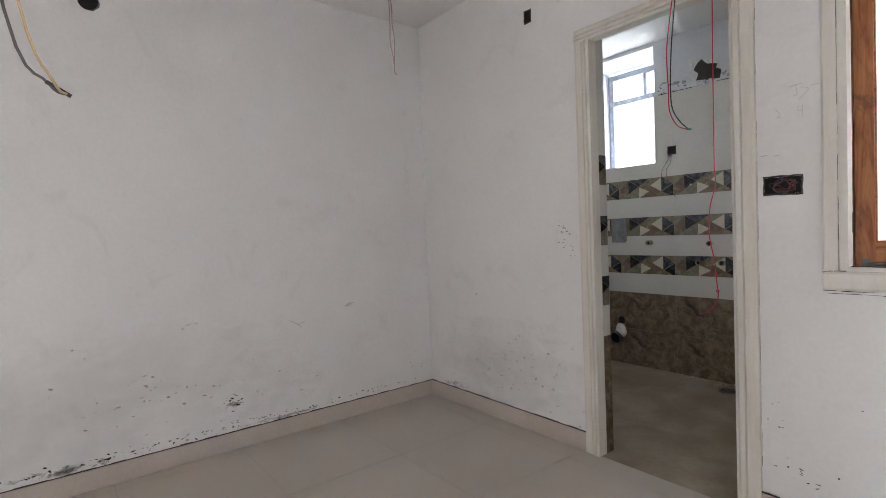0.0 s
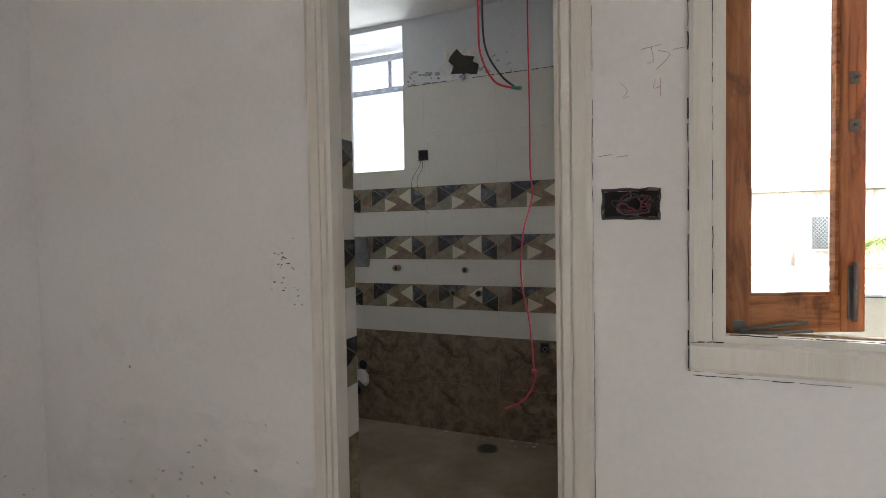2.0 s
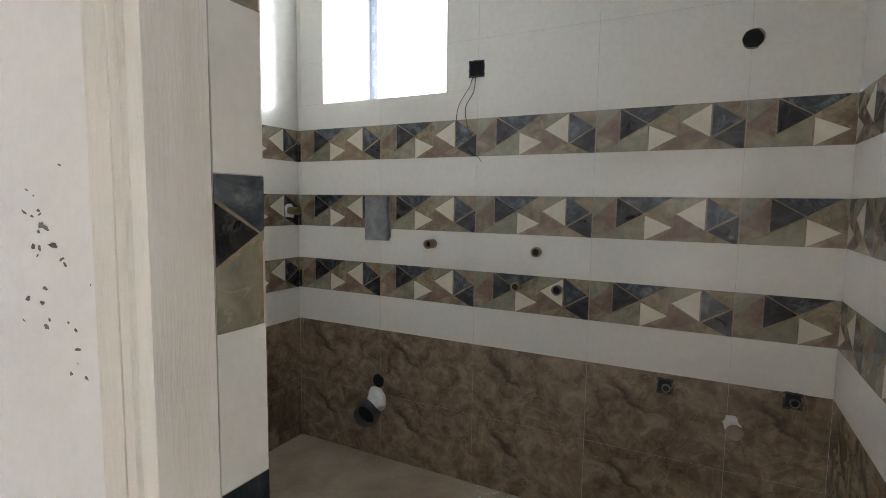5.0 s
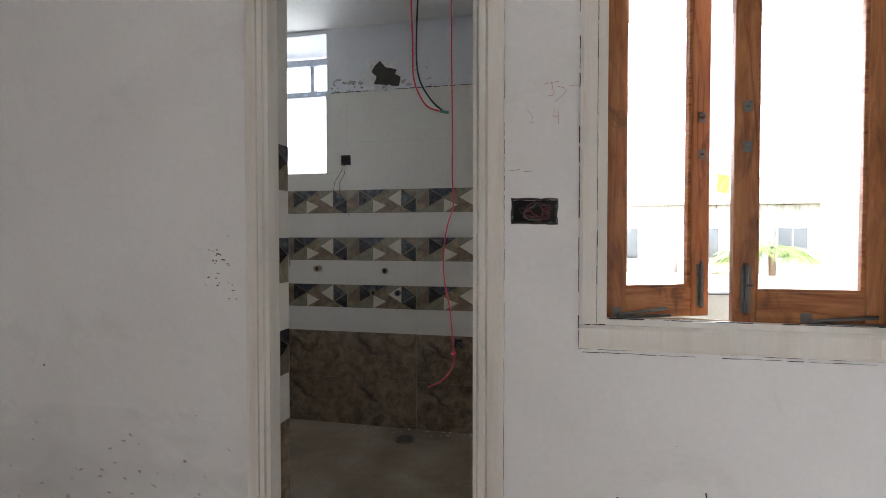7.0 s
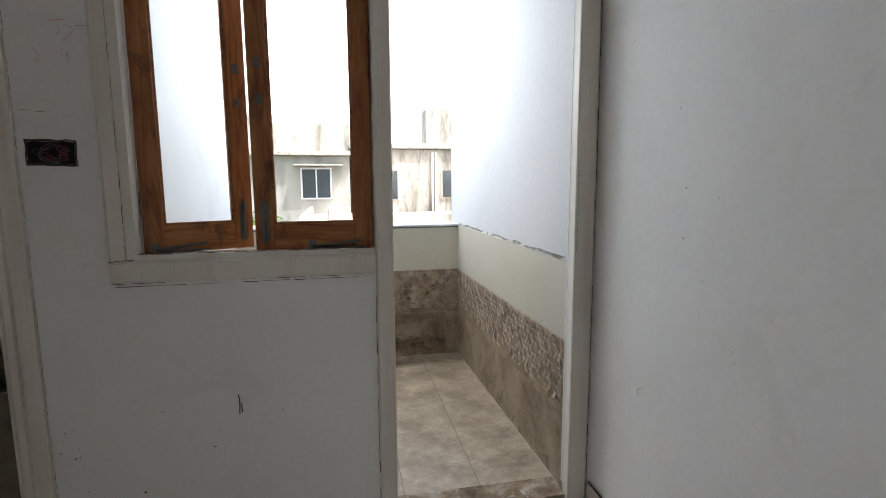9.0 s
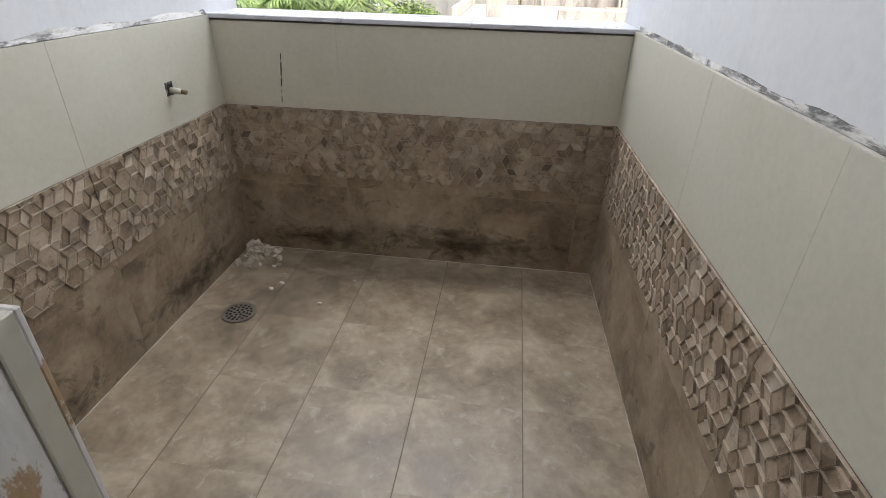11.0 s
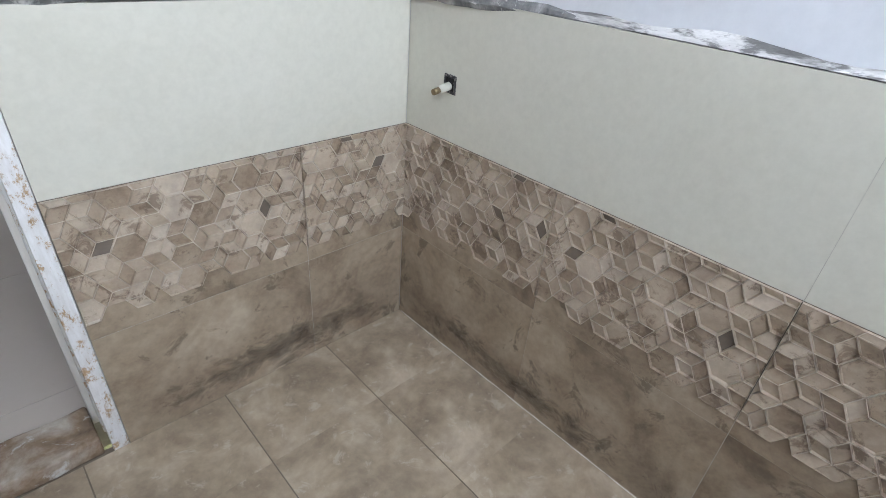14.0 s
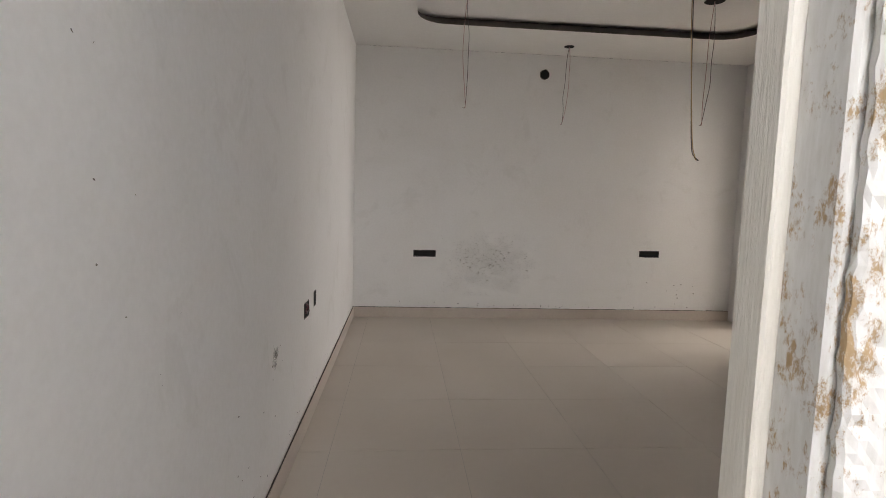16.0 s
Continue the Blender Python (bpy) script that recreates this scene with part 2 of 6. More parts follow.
def brown_print():
    """Brown marble whose print comes again on every tile: fine cracks and one dark slanting vein."""
    m = veined("brown_marble_tile", (0.255, 0.205, 0.148), (0.125, 0.095, 0.064), (0.40, 0.335, 0.25), 1.7)
    t = m.node_tree
    b = t.nodes["Principled BSDF"]
    old = b.inputs["Base Color"].links[0].from_socket
    o = t.nodes.new("ShaderNodeTexCoord").outputs["Object"]
    sep = t.nodes.new("ShaderNodeSeparateXYZ")
    t.links.new(o, sep.inputs[0])

    def calc(op, *args):
        k = t.nodes.new("ShaderNodeMath")
        k.operation = op
        for sock, v in zip(k.inputs, args):
            if isinstance(v, (int, float)):
                sock.default_value = v
            else:
                t.links.new(v, sock)
        return k.outputs["Value"]

    slant = calc("ADD", calc("MULTIPLY", sep.outputs["X"], 0.75), calc("MULTIPLY_ADD", fbm(t, o, 16, 5, 0.6), 0.10, sep.outputs["Z"]))
    vein = ramp(t, slant, [(0.335, (0,)), (0.352, (0.85,)), (0.360, (0.6,)), (0.385, (0,))])
    near = ramp(t, calc("ABSOLUTE", calc("SUBTRACT", sep.outputs["X"], 0.14)), [(0.035, (1,)), (0.09, (0,))])
    crack = ramp(t, fbm(t, o, 6.0, 6, 0.6, 1.2), [(0.494, (0,)), (0.5, (0.55,)), (0.506, (0,))])
    c = mixed(t, crack, old, (0.07, 0.054, 0.042))
    t.links.new(mixed(t, calc("MULTIPLY", vein, near), c, (0.045, 0.035, 0.028)), b.inputs["Base Color"])
    return m


DARK_TILE = brown_print()
BAND = [veined("band_tan", (0.28, 0.235, 0.165), (0.17, 0.135, 0.088), (0.42, 0.36, 0.27), 2.6),
        veined("band_black", (0.034, 0.032, 0.034), (0.016, 0.015, 0.017), (0.12, 0.12, 0.12), 2.2),
        veined("band_slate", (0.07, 0.08, 0.09), (0.028, 0.033, 0.04), (0.24, 0.25, 0.25), 2.4),
        veined("band_greygreen", (0.285, 0.27, 0.205), (0.20, 0.19, 0.135), (0.38, 0.36, 0.29), 2.4),
        veined("band_cream", (0.62, 0.58, 0.475), (0.56, 0.52, 0.42), (0.66, 0.62, 0.52), 2.0),
        veined("band_rose", (0.245, 0.185, 0.14), (0.17, 0.125, 0.09), (0.33, 0.26, 0.20), 2.6),
        flat("band_gold_line", (0.42, 0.36, 0.24), 0.25)]


def wood(name, a, b_, c_, rough=0.45, along="z"):
    m, t, b = shader(name, rough, 0, 0.4)
    v = coords(t, (9, 9, 1.2) if along == "z" else (1.2, 3, 14))
    w = fbm(t, v, 3.0, 7, 0.65, 1.6)
    f = fbm(t, coords(t, (60, 60, 4) if along == "z" else (4, 20, 80)), 3.0, 4)
    col = ramp(t, w, [(0.28, c_), (0.45, a), (0.62, b_), (0.8, a)])
    kn = t.nodes.new("ShaderNodeTexVoronoi")
    kn.inputs["Scale"].default_value = 5.0
    t.links.new(coords(t, (1, 1, 0.8)), kn.inputs["Vector"])
    col = mixed(t, ramp(t, kn.outputs["Distance"], [(0.06, (1,)), (0.16, (0,))]), col, tuple(x * 0.45 for x in c_))
    col = mixed(t, 0.5, col, ramp(t, f, [(0.3, c_), (0.7, b_)]), "SOFT_LIGHT")
    t.links.new(col, b.inputs["Base Color"])
    st = ramp(t, fbm(t, coords(t, (1, 1, 0.5)), 7, 6, 0.6, 0.8), [(0.58, (0,)), (0.66, (0.7,))])
    col = mixed(t, st, col, tuple(x * 0.5 for x in c_))
    t.links.new(col, b.inputs["Base Color"])
    bump(t, b, f, 0.15)
    return m


WOOD = wood("varnished_teak", (0.34, 0.155, 0.058), (0.44, 0.225, 0.092), (0.15, 0.052, 0.019))
WOOD_RAIL = wood("varnished_teak_pale", (0.36, 0.165, 0.062), (0.47, 0.245, 0.10), (0.18, 0.063, 0.023), along="x")


def peeling(name, cut):
    m, t, b = shader(name, 0.7, 0, 0.3)
    n = fbm(t, coords(t, (1.5, 1.5, 0.8)), 26, 9, 0.8)
    f = fbm(t, coords(t, (40, 40, 9)), 4, 4)
    w = ramp(t, f, [(0.3, (0.33, 0.22, 0.12)), (0.7, (0.50, 0.36, 0.21))])
    p = ramp(t, f, [(0.2, (0.60, 0.58, 0.54)), (0.7, (0.74, 0.73, 0.71))])
    mask = ramp(t, n, [(cut, (0,)), (cut + 0.06, (1,))])
    t.links.new(mixed(t, mask, p, w), b.inputs["Base Color"])
    bump(t, b, mask, 0.4)
    return m


PEELING = peeling("peeling_paint_on_wood", 0.63)
PEELED_BARE = peeling("bare_wood_with_paint_remains", 0.38)
PEELED = peeling("mostly_peeled_paint", 0.53)


def smudge(name, colour, size, cut, most, along, soft=0.16):
    """Dirt that thins out raggedly towards the edge of its patch."""
    m, t, b = shader(name, 0.95, 0, 0.1)
    tc = t.nodes.new("ShaderNodeTexCoord")
    mp = t.nodes.new("ShaderNodeMapping")
    keep = {"y": (0.0, 1.0, 1.0), "x": (1.0, 0.0, 1.0), "z": (1.0, 1.0, 0.0)}[along]
    mp.inputs["Scale"].default_value = keep
    mp.inputs["Location"].default_value = tuple(-0.5 * k for k in keep)
    t.links.new(tc.outputs["Generated"], mp.inputs["Vector"])
    ln = t.nodes.new("ShaderNodeVectorMath")
    ln.operation = "LENGTH"
    t.links.new(mp.outputs["Vector"], ln.inputs[0])
    n = fbm(t, coords(t, (1, 1, 1.8)), size, 8, 0.7, 0.5)
    sb = t.nodes.new("ShaderNodeMath")
    sb.operation = "MULTIPLY_ADD"
    t.links.new(ln.outputs["Value"], sb.inputs[0])
    sb.inputs[1].default_value = -0.75
    t.links.new(n, sb.inputs[2])
    t.links.new(ramp(t, sb.outputs["Value"], [(cut, (0,)), (min(cut + soft, 1.0), (most,))]), b.inputs["Alpha"])
    f = fbm(t, coords(t), 70, 4)
    t.links.new(ramp(t, f, [(0.3, tuple(x * 0.7 for x in colour)), (0.7, tuple(min(1, x * 1.25) for x in colour))]), b.inputs["Base Color"])
    return m


def glass():
    m, t, b = shader("window_glass", 0.02, 0, 0.15)
    b.inputs["Transmission Weight"].default_value = 1.0
    b.inputs["IOR"].default_value = 1.2
    b.inputs["Base Color"].default_value = (0.96, 0.98, 0.97, 1)
    return m


GLASS = glass()

# ---- mesh helpers ----
def box(bm, x0, x1, y0, y1, z0, z1, mi=0):
    vs = [bm.verts.new((x, y, z)) for x in (x0, x1) for y in (y0, y1) for z in (z0, z1)]
    for q in ((0, 1, 3, 2), (4, 6, 7, 5), (0, 4, 5, 1), (2, 3, 7, 6), (0, 2, 6, 4), (1, 5, 7, 3)):
        f = bm.faces.new([vs[i] for i in q])
        f.material_index = mi
    return bm


def rbox(x0, x1, y0, y1, z0, z1, r=0.003, seg=2):
    """A box with rounded edges."""
    bm = box(bmesh.new(), x0, x1, y0, y1, z0, z1)
    bmesh.ops.recalc_face_normals(bm, faces=bm.faces)
    bmesh.ops.bevel(bm, geom=list(bm.edges), offset=r, segments=seg, affect="EDGES", profile=0.5)
    return bm


def prism(bm, outline, axis, a0, a1):
    """Sweeps an outline of two coordinates along the axis."""
    put = {"x": lambda a, p: (a, p[0], p[1]), "y": lambda a, p: (p[0], a, p[1]), "z": lambda a, p: (p[0], p[1], a)}[axis]
    lo, hi = [bm.verts.new(put(a0, p)) for p in outline], [bm.verts.new(put(a1, p)) for p in outline]
    n = len(outline)
    for i in range(n):
        bm.faces.new((lo[i], lo[(i + 1) % n], hi[(i + 1) % n], hi[i]))
    bm.faces.new(lo[::-1])
    bm.faces.new(hi)
    bmesh.ops.recalc_face_normals(bm, faces=bm.faces)
    return bm


def tube(bm, pts, r, n=6, smooth=4, taper=1.0):
    """A round tube through the points."""
    p = [Vector(q) for q in pts]
    if smooth > 1 and len(p) > 2:
        out = []
        for i in range(len(p) - 1):
            a, b, c, d = p[max(i - 1, 0)], p[i], p[i + 1], p[min(i + 2, len(p) - 1)]
            for k in range(smooth):
                s = k / smooth
                out.append(0.5 * (2 * b + (c - a) * s + (2 * a - 5 * b + 4 * c - d) * s * s + (3 * b - a - 3 * c + d) * s ** 3))
        p = out + [p[-1]]
    rings = []
    for i, q in enumerate(p):
        d = (p[min(i + 1, len(p) - 1)] - p[max(i - 1, 0)]).normalized()
        u = d.cross(Vector((0.31, 0.93, 0.2))).normalized()
        w = d.cross(u)
        rr = r * (1 + (taper - 1) * i / max(len(p) - 1, 1))
        rings.append([bm.verts.new(q + (u * math.cos(2 * math.pi * k / n) + w * math.sin(2 * math.pi * k / n)) * rr) for k in range(n)])
    for a, b in zip(rings, rings[1:]):
        for k in range(n):
            f = bm.faces.new((a[k], a[(k + 1) % n], b[(k + 1) % n], b[k]))
            f.smooth = True
    bm.faces.new(rings[0][::-1])
    bm.faces.new(rings[-1])
    return bm


def ring(bm, c, axis, r0, r1, depth, n=20):
    """A hollow round pipe that starts at c and goes depth along the axis."""
    d = Vector(axis).normalized()
    u = d.orthogonal().normalized()
    w = d.cross(u)
    c = Vector(c)
    loops = []
    for rr, s in ((r1, 0), (r1, depth), (r0, depth), (r0, 0)):
        loops.append([bm.verts.new(c + d * s + (u * math.cos(2 * math.pi * k / n) + w * math.sin(2 * math.pi * k / n)) * rr) for k in range(n)])
    for i in range(4):
        a, b = loops[i], loops[(i + 1) % 4]
        for k in range(n):
            bm.faces.new((a[k], a[(k + 1) % n], b[(k + 1) % n], b[k]))
    bmesh.ops.recalc_face_normals(bm, faces=bm.faces)
    return bm


def disc(bm, c, axis, r, thick=0.003, n=18, wobble=0.0, rnd=None):
    """A low round plate, or with wobble a torn patch."""
    d = Vector(axis).normalized()
    u = d.orthogonal().normalized()
    w = d.cross(u)
    c = Vector(c)
    rs = [r * (1 + (rnd.uniform(-wobble, wobble) if rnd else 0)) for _ in range(n)]
    lo = [bm.verts.new(c + (u * math.cos(2 * math.pi * k / n) + w * math.sin(2 * math.pi * k / n)) * rs[k]) for k in range(n)]
    hi = [bm.verts.new(v.co + d * thick) for v in lo]
    for k in range(n):
        bm.faces.new((lo[k], lo[(k + 1) % n], hi[(k + 1) % n], hi[k]))
    bm.faces.new(hi)
    return bm


def part(name, bm, mats, parent=None, label=""):
    """Links a bmesh, drawn in world coordinates, as one mesh under a thing or a part."""
    me = bpy.data.meshes.new(name)
    bm.to_mesh(me)
    bm.free()
    for m in mats if isinstance(mats, (list, tuple)) else [mats]:
        me.materials.append(m)
    ob = new(name, me)
    base = Vector()
    p = parent
    while p is not None:
        base = base + p.location
        p = p.parent
    if base.length > 0:
        me.transform(Matrix.Translation(-base))
    ob.parent = parent
    if label:
        tagged(ob, label)
    return ob


def thing(name, at, label, category, group="", kind=""):
    ob = new(name)
    ob.empty_display_size = 0.05
    ob.location = at
    return tagged(ob, label, category, group, kind)


def setting(name, bm, mats, label, category="", parent=None):
    return tagged(part(name, bm, mats, parent), label, category, kind="structure")

# ---- the large structure ----
RX, BY, CZ = 3.843, -4.617, 2.57          # room: right wall, back wall, ceiling
BX0, BX1, BY1, BZ = 0.03, 2.15, 1.605, 2.53  # bathroom tile faces and ceiling
AX0, AX1, AY0, AY1 = 2.35, 3.752, 0.12, 1.705  # balcony tile faces

bm = bmesh.new()
for x0, x1, z0, z1 in ((-0.15, 1.335, -0.1, 3.0), (1.335, 2.115, 2.10, 3.0), (2.115, 2.34, -0.1, 3.0), (2.34, 3.10, -0.1, 0.90), (2.34, 3.83, 2.09, 3.0), (3.83, 4.05, -0.1, 3.0)):
    box(bm, x0, x1, 0.0, 0.104, z0, z1)
wall_front = setting("wall_front", bm, PLASTER, "off-white putty wall with two doorways and a window", "wall")
bm = bmesh.new()
for y0, y1, z0, z1 in ((-4.8, -4.26, -0.1, 3.0), (-4.26, -3.38, 2.16, 3.0), (-3.38, 0.0, -0.1, 3.0)):
    box(bm, -0.15, 0.0, y0, y1, z0, z1)
wall_left = setting("wall_left", bm, PLASTER, "off-white putty wall with a doorway", "wall")
wall_right = setting("wall_right", box(bmesh.new(), RX, RX + 0.2, -4.8, 0.0, -0.1, 3.0), PLASTER, "off-white putty wall", "wall")
wall_back = setting("wall_back", box(bmesh.new(), 0.0, RX, BY - 0.18, BY, -0.1, 3.0), PLASTER, "off-white putty wall with damp patch", "wall")


def tray_loop(x0, x1, y0, y1, r, n=7):
    out = []
    for cx, cy, a in ((x1 - r, y1 - r, 0), (x0 + r, y1 - r, 90), (x0 + r, y0 + r, 180), (x1 - r, y0 + r, 270)):
        for k in range(n):
            g = radians(a + 90 * k / (n - 1))
            out.append((cx + r * math.cos(g), cy + r * math.sin(g)))
    return out


TRAY = tray_loop(0.54, 3.30, -3.93, -0.70, 0.24)
bm = bmesh.new()
inner = [bm.verts.new((x, y, CZ)) for x, y in TRAY]
outer = [bm.verts.new((x, y, CZ)) for x, y in ((RX, 0), (0, 0), (0, BY), (RX, BY))]
n4 = len(TRAY) // 4
for q in range(4):
    for k in range(n4 - 1):
        bm.faces.new((inner[q * n4 + k], inner[q * n4 + k + 1], outer[q]))
    j = (q + 1) % 4
    bm.faces.new((inner[q * n4 + n4 - 1], inner[(j * n4) % len(TRAY)], outer[j], outer[q]))
up = [bm.verts.new((x, y, CZ + 0.03)) for x, y in TRAY]
wide = [bm.verts.new((1.92 + (x - 1.92) * 1.04, -2.315 + (y + 2.315) * 1.035, CZ + 0.03)) for x, y in TRAY]
wide2 = [bm.verts.new((v.co.x, v.co.y, CZ + 0.07)) for v in wide]
for k in range(len(TRAY)):
    j = (k + 1) % len(TRAY)
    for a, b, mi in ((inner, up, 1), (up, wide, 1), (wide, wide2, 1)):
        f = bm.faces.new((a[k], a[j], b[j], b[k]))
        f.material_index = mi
bm.faces.new(wide2)
top = [bm.verts.new((v.co.x, v.co.y, 2.9)) for v in outer]
for q in range(4):
    bm.faces.new((outer[q], outer[(q + 1) % 4], top[(q + 1) % 4], top[q]))
bm.faces.new(top)
# Dark colour for the tray's rim and step.
TRAY_EDGE = flat("dark_tray_edge", (0.10, 0.09, 0.08), 0.9)
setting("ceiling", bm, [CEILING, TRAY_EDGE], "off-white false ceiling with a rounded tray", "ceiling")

floor = setting("floor", box(bmesh.new(), 0.0, RX, BY, 0.0, -0.1, -0.0016), GROUT, "beige glossy vitrified tile floor", "floor")
floor_bath = setting("floor_bath", box(bmesh.new(), 0.0, 2.162, 0.0, BY1 + 0.012, -0.1, 0.0), BATH_FLOOR, "dusty grey cement bathroom floor", "floor")
floor_balcony = setting("floor_balcony", box(bmesh.new(), 2.338, 3.815, 0.104, 1.72, -0.1, -0.0014), GROUT_BROWN, "stone-look tile balcony floor", "floor")

# bathroom shell
WX0, WX1, WZ0 = 0.185, 0.82, 1.612
bm = bmesh.new()
for x0, x1, z0, z1 in ((-0.15, WX0, -0.1, 3.0), (WX1, 0.95, -0.1, 3.0), (WX0, WX1, -0.1, WZ0), (WX0, WX1, 2.50, 3.0)):
    box(bm, x0, x1, BY1 + 0.012, 2.05, z0, z1)
box(bm, 0.95, 2.338, BY1 + 0.012, 1.93, -0.6, 3.0)
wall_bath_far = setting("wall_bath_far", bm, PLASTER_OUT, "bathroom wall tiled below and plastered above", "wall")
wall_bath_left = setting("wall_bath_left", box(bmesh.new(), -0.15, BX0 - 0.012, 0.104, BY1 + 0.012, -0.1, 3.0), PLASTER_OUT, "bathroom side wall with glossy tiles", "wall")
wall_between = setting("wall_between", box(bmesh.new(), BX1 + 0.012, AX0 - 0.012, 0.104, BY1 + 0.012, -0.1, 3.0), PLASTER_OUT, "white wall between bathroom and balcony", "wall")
setting("ceiling_bath", box(bmesh.new(), 0.0, 2.2, 0.104, 2.05, BZ, 2.7), CEILING, "plain white bathroom ceiling", "ceiling")

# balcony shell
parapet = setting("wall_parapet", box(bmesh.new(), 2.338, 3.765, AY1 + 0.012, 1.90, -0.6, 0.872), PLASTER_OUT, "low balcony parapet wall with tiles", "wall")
coping = setting("parapet_coping", box(bmesh.new(), 2.34, 3.764, 1.7185, 1.92, 0.8722, 0.879), GROUT_BROWN, "white marble coping slabs on the parapet", "coping")
for x0, x1 in ((2.338, 2.8095), (2.8105, 3.2395), (3.2405, 3.765)):
    part("slab", rbox(x0, x1, 1.699, 1.93, 0.8792, 0.894, 0.003), MARBLE, coping)
SPLAY = 0.042   # the side wall stands a little out of square
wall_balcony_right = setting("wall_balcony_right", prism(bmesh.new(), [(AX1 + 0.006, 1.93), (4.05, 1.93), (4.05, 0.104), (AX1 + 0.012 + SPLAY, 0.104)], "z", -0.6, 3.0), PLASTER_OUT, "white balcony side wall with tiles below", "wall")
setting("balcony_beam", box(bmesh.new(), 2.338, 3.765, 1.73, 1.93, 2.445, 2.7), PLASTER_OUT, "white beam over the balcony opening", "beam")
setting("ceiling_balcony", box(bmesh.new(), 2.2, 3.9, 0.104, 1.93, 2.62, 2.75), CEILING, "plain white balcony ceiling", "ceiling")

# the next room, behind the left doorway
bm = bmesh.new()
box(bm, -2.85, -0.15, -9.2, -9.0, -0.1, 2.8)
box(bm, -2.85, -0.15, -2.6, -2.4, -0.1, 2.8)
box(bm, -0.15, 0.0, -9.2, -4.8, -0.1, 2.8)
# The opening at y -5.4 to -3.2 is added, unseen, for the fill lamp.
for y0, y1, z0, z1 in ((-9.2, -8.15, -0.1, 2.8), (-6.6, -5.4, -0.1, 2.8), (-5.4, -3.2, -0.1, 0.8), (-5.4, -3.2, 2.2, 2.8), (-3.2, -2.4, -0.1, 2.8), (-8.15, -6.6, 2.2, 2.8), (-8.15, -6.6, -0.1, 0.06)):
    box(bm, -3.0, -2.85, y0, y1, z0, z1)
setting("wall_side_room", bm, PLASTER, "off-white walls of the next room", "wall")
setting("floor_side_room", box(bmesh.new(), -3.0, 0.0, -9.2, -2.4, -0.1, -0.002), FLOOR_TILE, "beige tile floor of the next room", "floor")
setting("ceiling_side_room", box(bmesh.new(), -3.0, 0.0, -9.2, -2.4, 2.7, 2.8), CEILING, "white ceiling of the next room", "ceiling")


# ---- baseboards ----
def skirting(name, x0, x1, y0, y1):
    sk = setting(name, rbox(x0, x1, y0, y1, 0.0, 0.098, 0.0025, 1), SKIRT, "beige tile skirting with a dark open joint on top", "skirting")
    rnd = random.Random(len(name) + int(x0 * 10))
    bm = bmesh.new()
    along = (x1 - x0) > (y1 - y0)
    n = max(2, int(max(x1 - x0, y1 - y0) / 0.06))
    for k in range(n):
        a0, a1 = (x0 + (x1 - x0) * k / n, x0 + (x1 - x0) * (k + 1) / n) if along else (y0 + (y1 - y0) * k / n, y0 + (y1 - y0) * (k + 1) / n)
        h = rnd.uniform(0.1005, 0.1045)
        if along:
            box(bm, a0, a1, y0 + 0.004, y1 - 0.003, 0.0982, h)
        else:
            box(bm, x0 + 0.003, x1 - 0.004, a0, a1, 0.0982, h)
    part("joint", bm, GAP, sk, "dark open joint")
    return sk


skirting("baseboard_left", 0.0, 0.012, -3.32, -0.012)
skirting("baseboard_front", 0.0, 1.325, -0.012, 0.0)
skirting("baseboard_window", 2.125, 3.085, -0.012, 0.0)
skirting("baseboard_right", RX - 0.012, RX, BY + 0.012, -0.03)
skirting("baseboard_back", 0.0, RX, BY, BY + 0.012)


# ---- door frames ----
def door_frame(name, at, label, posts, head, mats):
    ob = thing(name, at, label, "door frame", kind="structure")
    for outline, z0, z1 in posts:
        part("post", prism(bmesh.new(), outline, "z", z0, z1), mats, ob)
    if head:
        outline, x0, x1 = head
        part("head", prism(bmesh.new(), outline, "x", x0, x1), mats, ob)
    return ob


def post_outline(xo, xi, yb, s):
    """Room-side architrave with two fine grooves, and a stop on the jamb. s: 1 for a left post."""
    p = [(xo, 0.0), (xo, -0.012), (xo + s * 0.012, -0.016), (xi - s * 0.042, -0.016), (xi - s * 0.038, -0.011), (xi - s * 0.034, -0.019), (xi - s * 0.018, -0.021),
         (xi - s * 0.014, -0.013), (xi - s * 0.010, -0.02), (xi, -0.014), (xi, yb), (xo, yb)]
    return p


HEAD_OUT = [(0.0, 2.115), (-0.012, 2.115), (-0.016, 2.103), (-0.016, 2.09), (-0.011, 2.086), (-0.019, 2.082), (-0.021, 2.068), (-0.013, 2.064), (-0.02, 2.06), (-0.014, 2.05), (0.045, 2.05), (0.045, 2.115)]
bath_frame = door_frame("door_1", (1.72, 0.02, 0.0), "cream-primed wooden door frame without its door", [(post_outline(1.318, 1.40, 0.045, 1), 0.0, 2.05), (post_outline(2.125, 2.04, 0.045, -1), 0.0, 2.05)], (HEAD_OUT, 1.318, 2.125), FRAME_PAINT)

bal_frame = thing("door_2", (3.46, 0.05, 0.0), "white-painted wooden balcony door frame with peeling paint", "door frame", kind="structure")


def stepped_post(xo, xi, s):
    """Architrave towards the room, and a step back where the door would close."""
    return [(xo, -0.010), (xo + s * 0.006, -0.016), (xi - s * 0.004, -0.016), (xi, -0.012), (xi, 0.016), (xi - s * 0.002, 0.018), (xo, 0.018)]


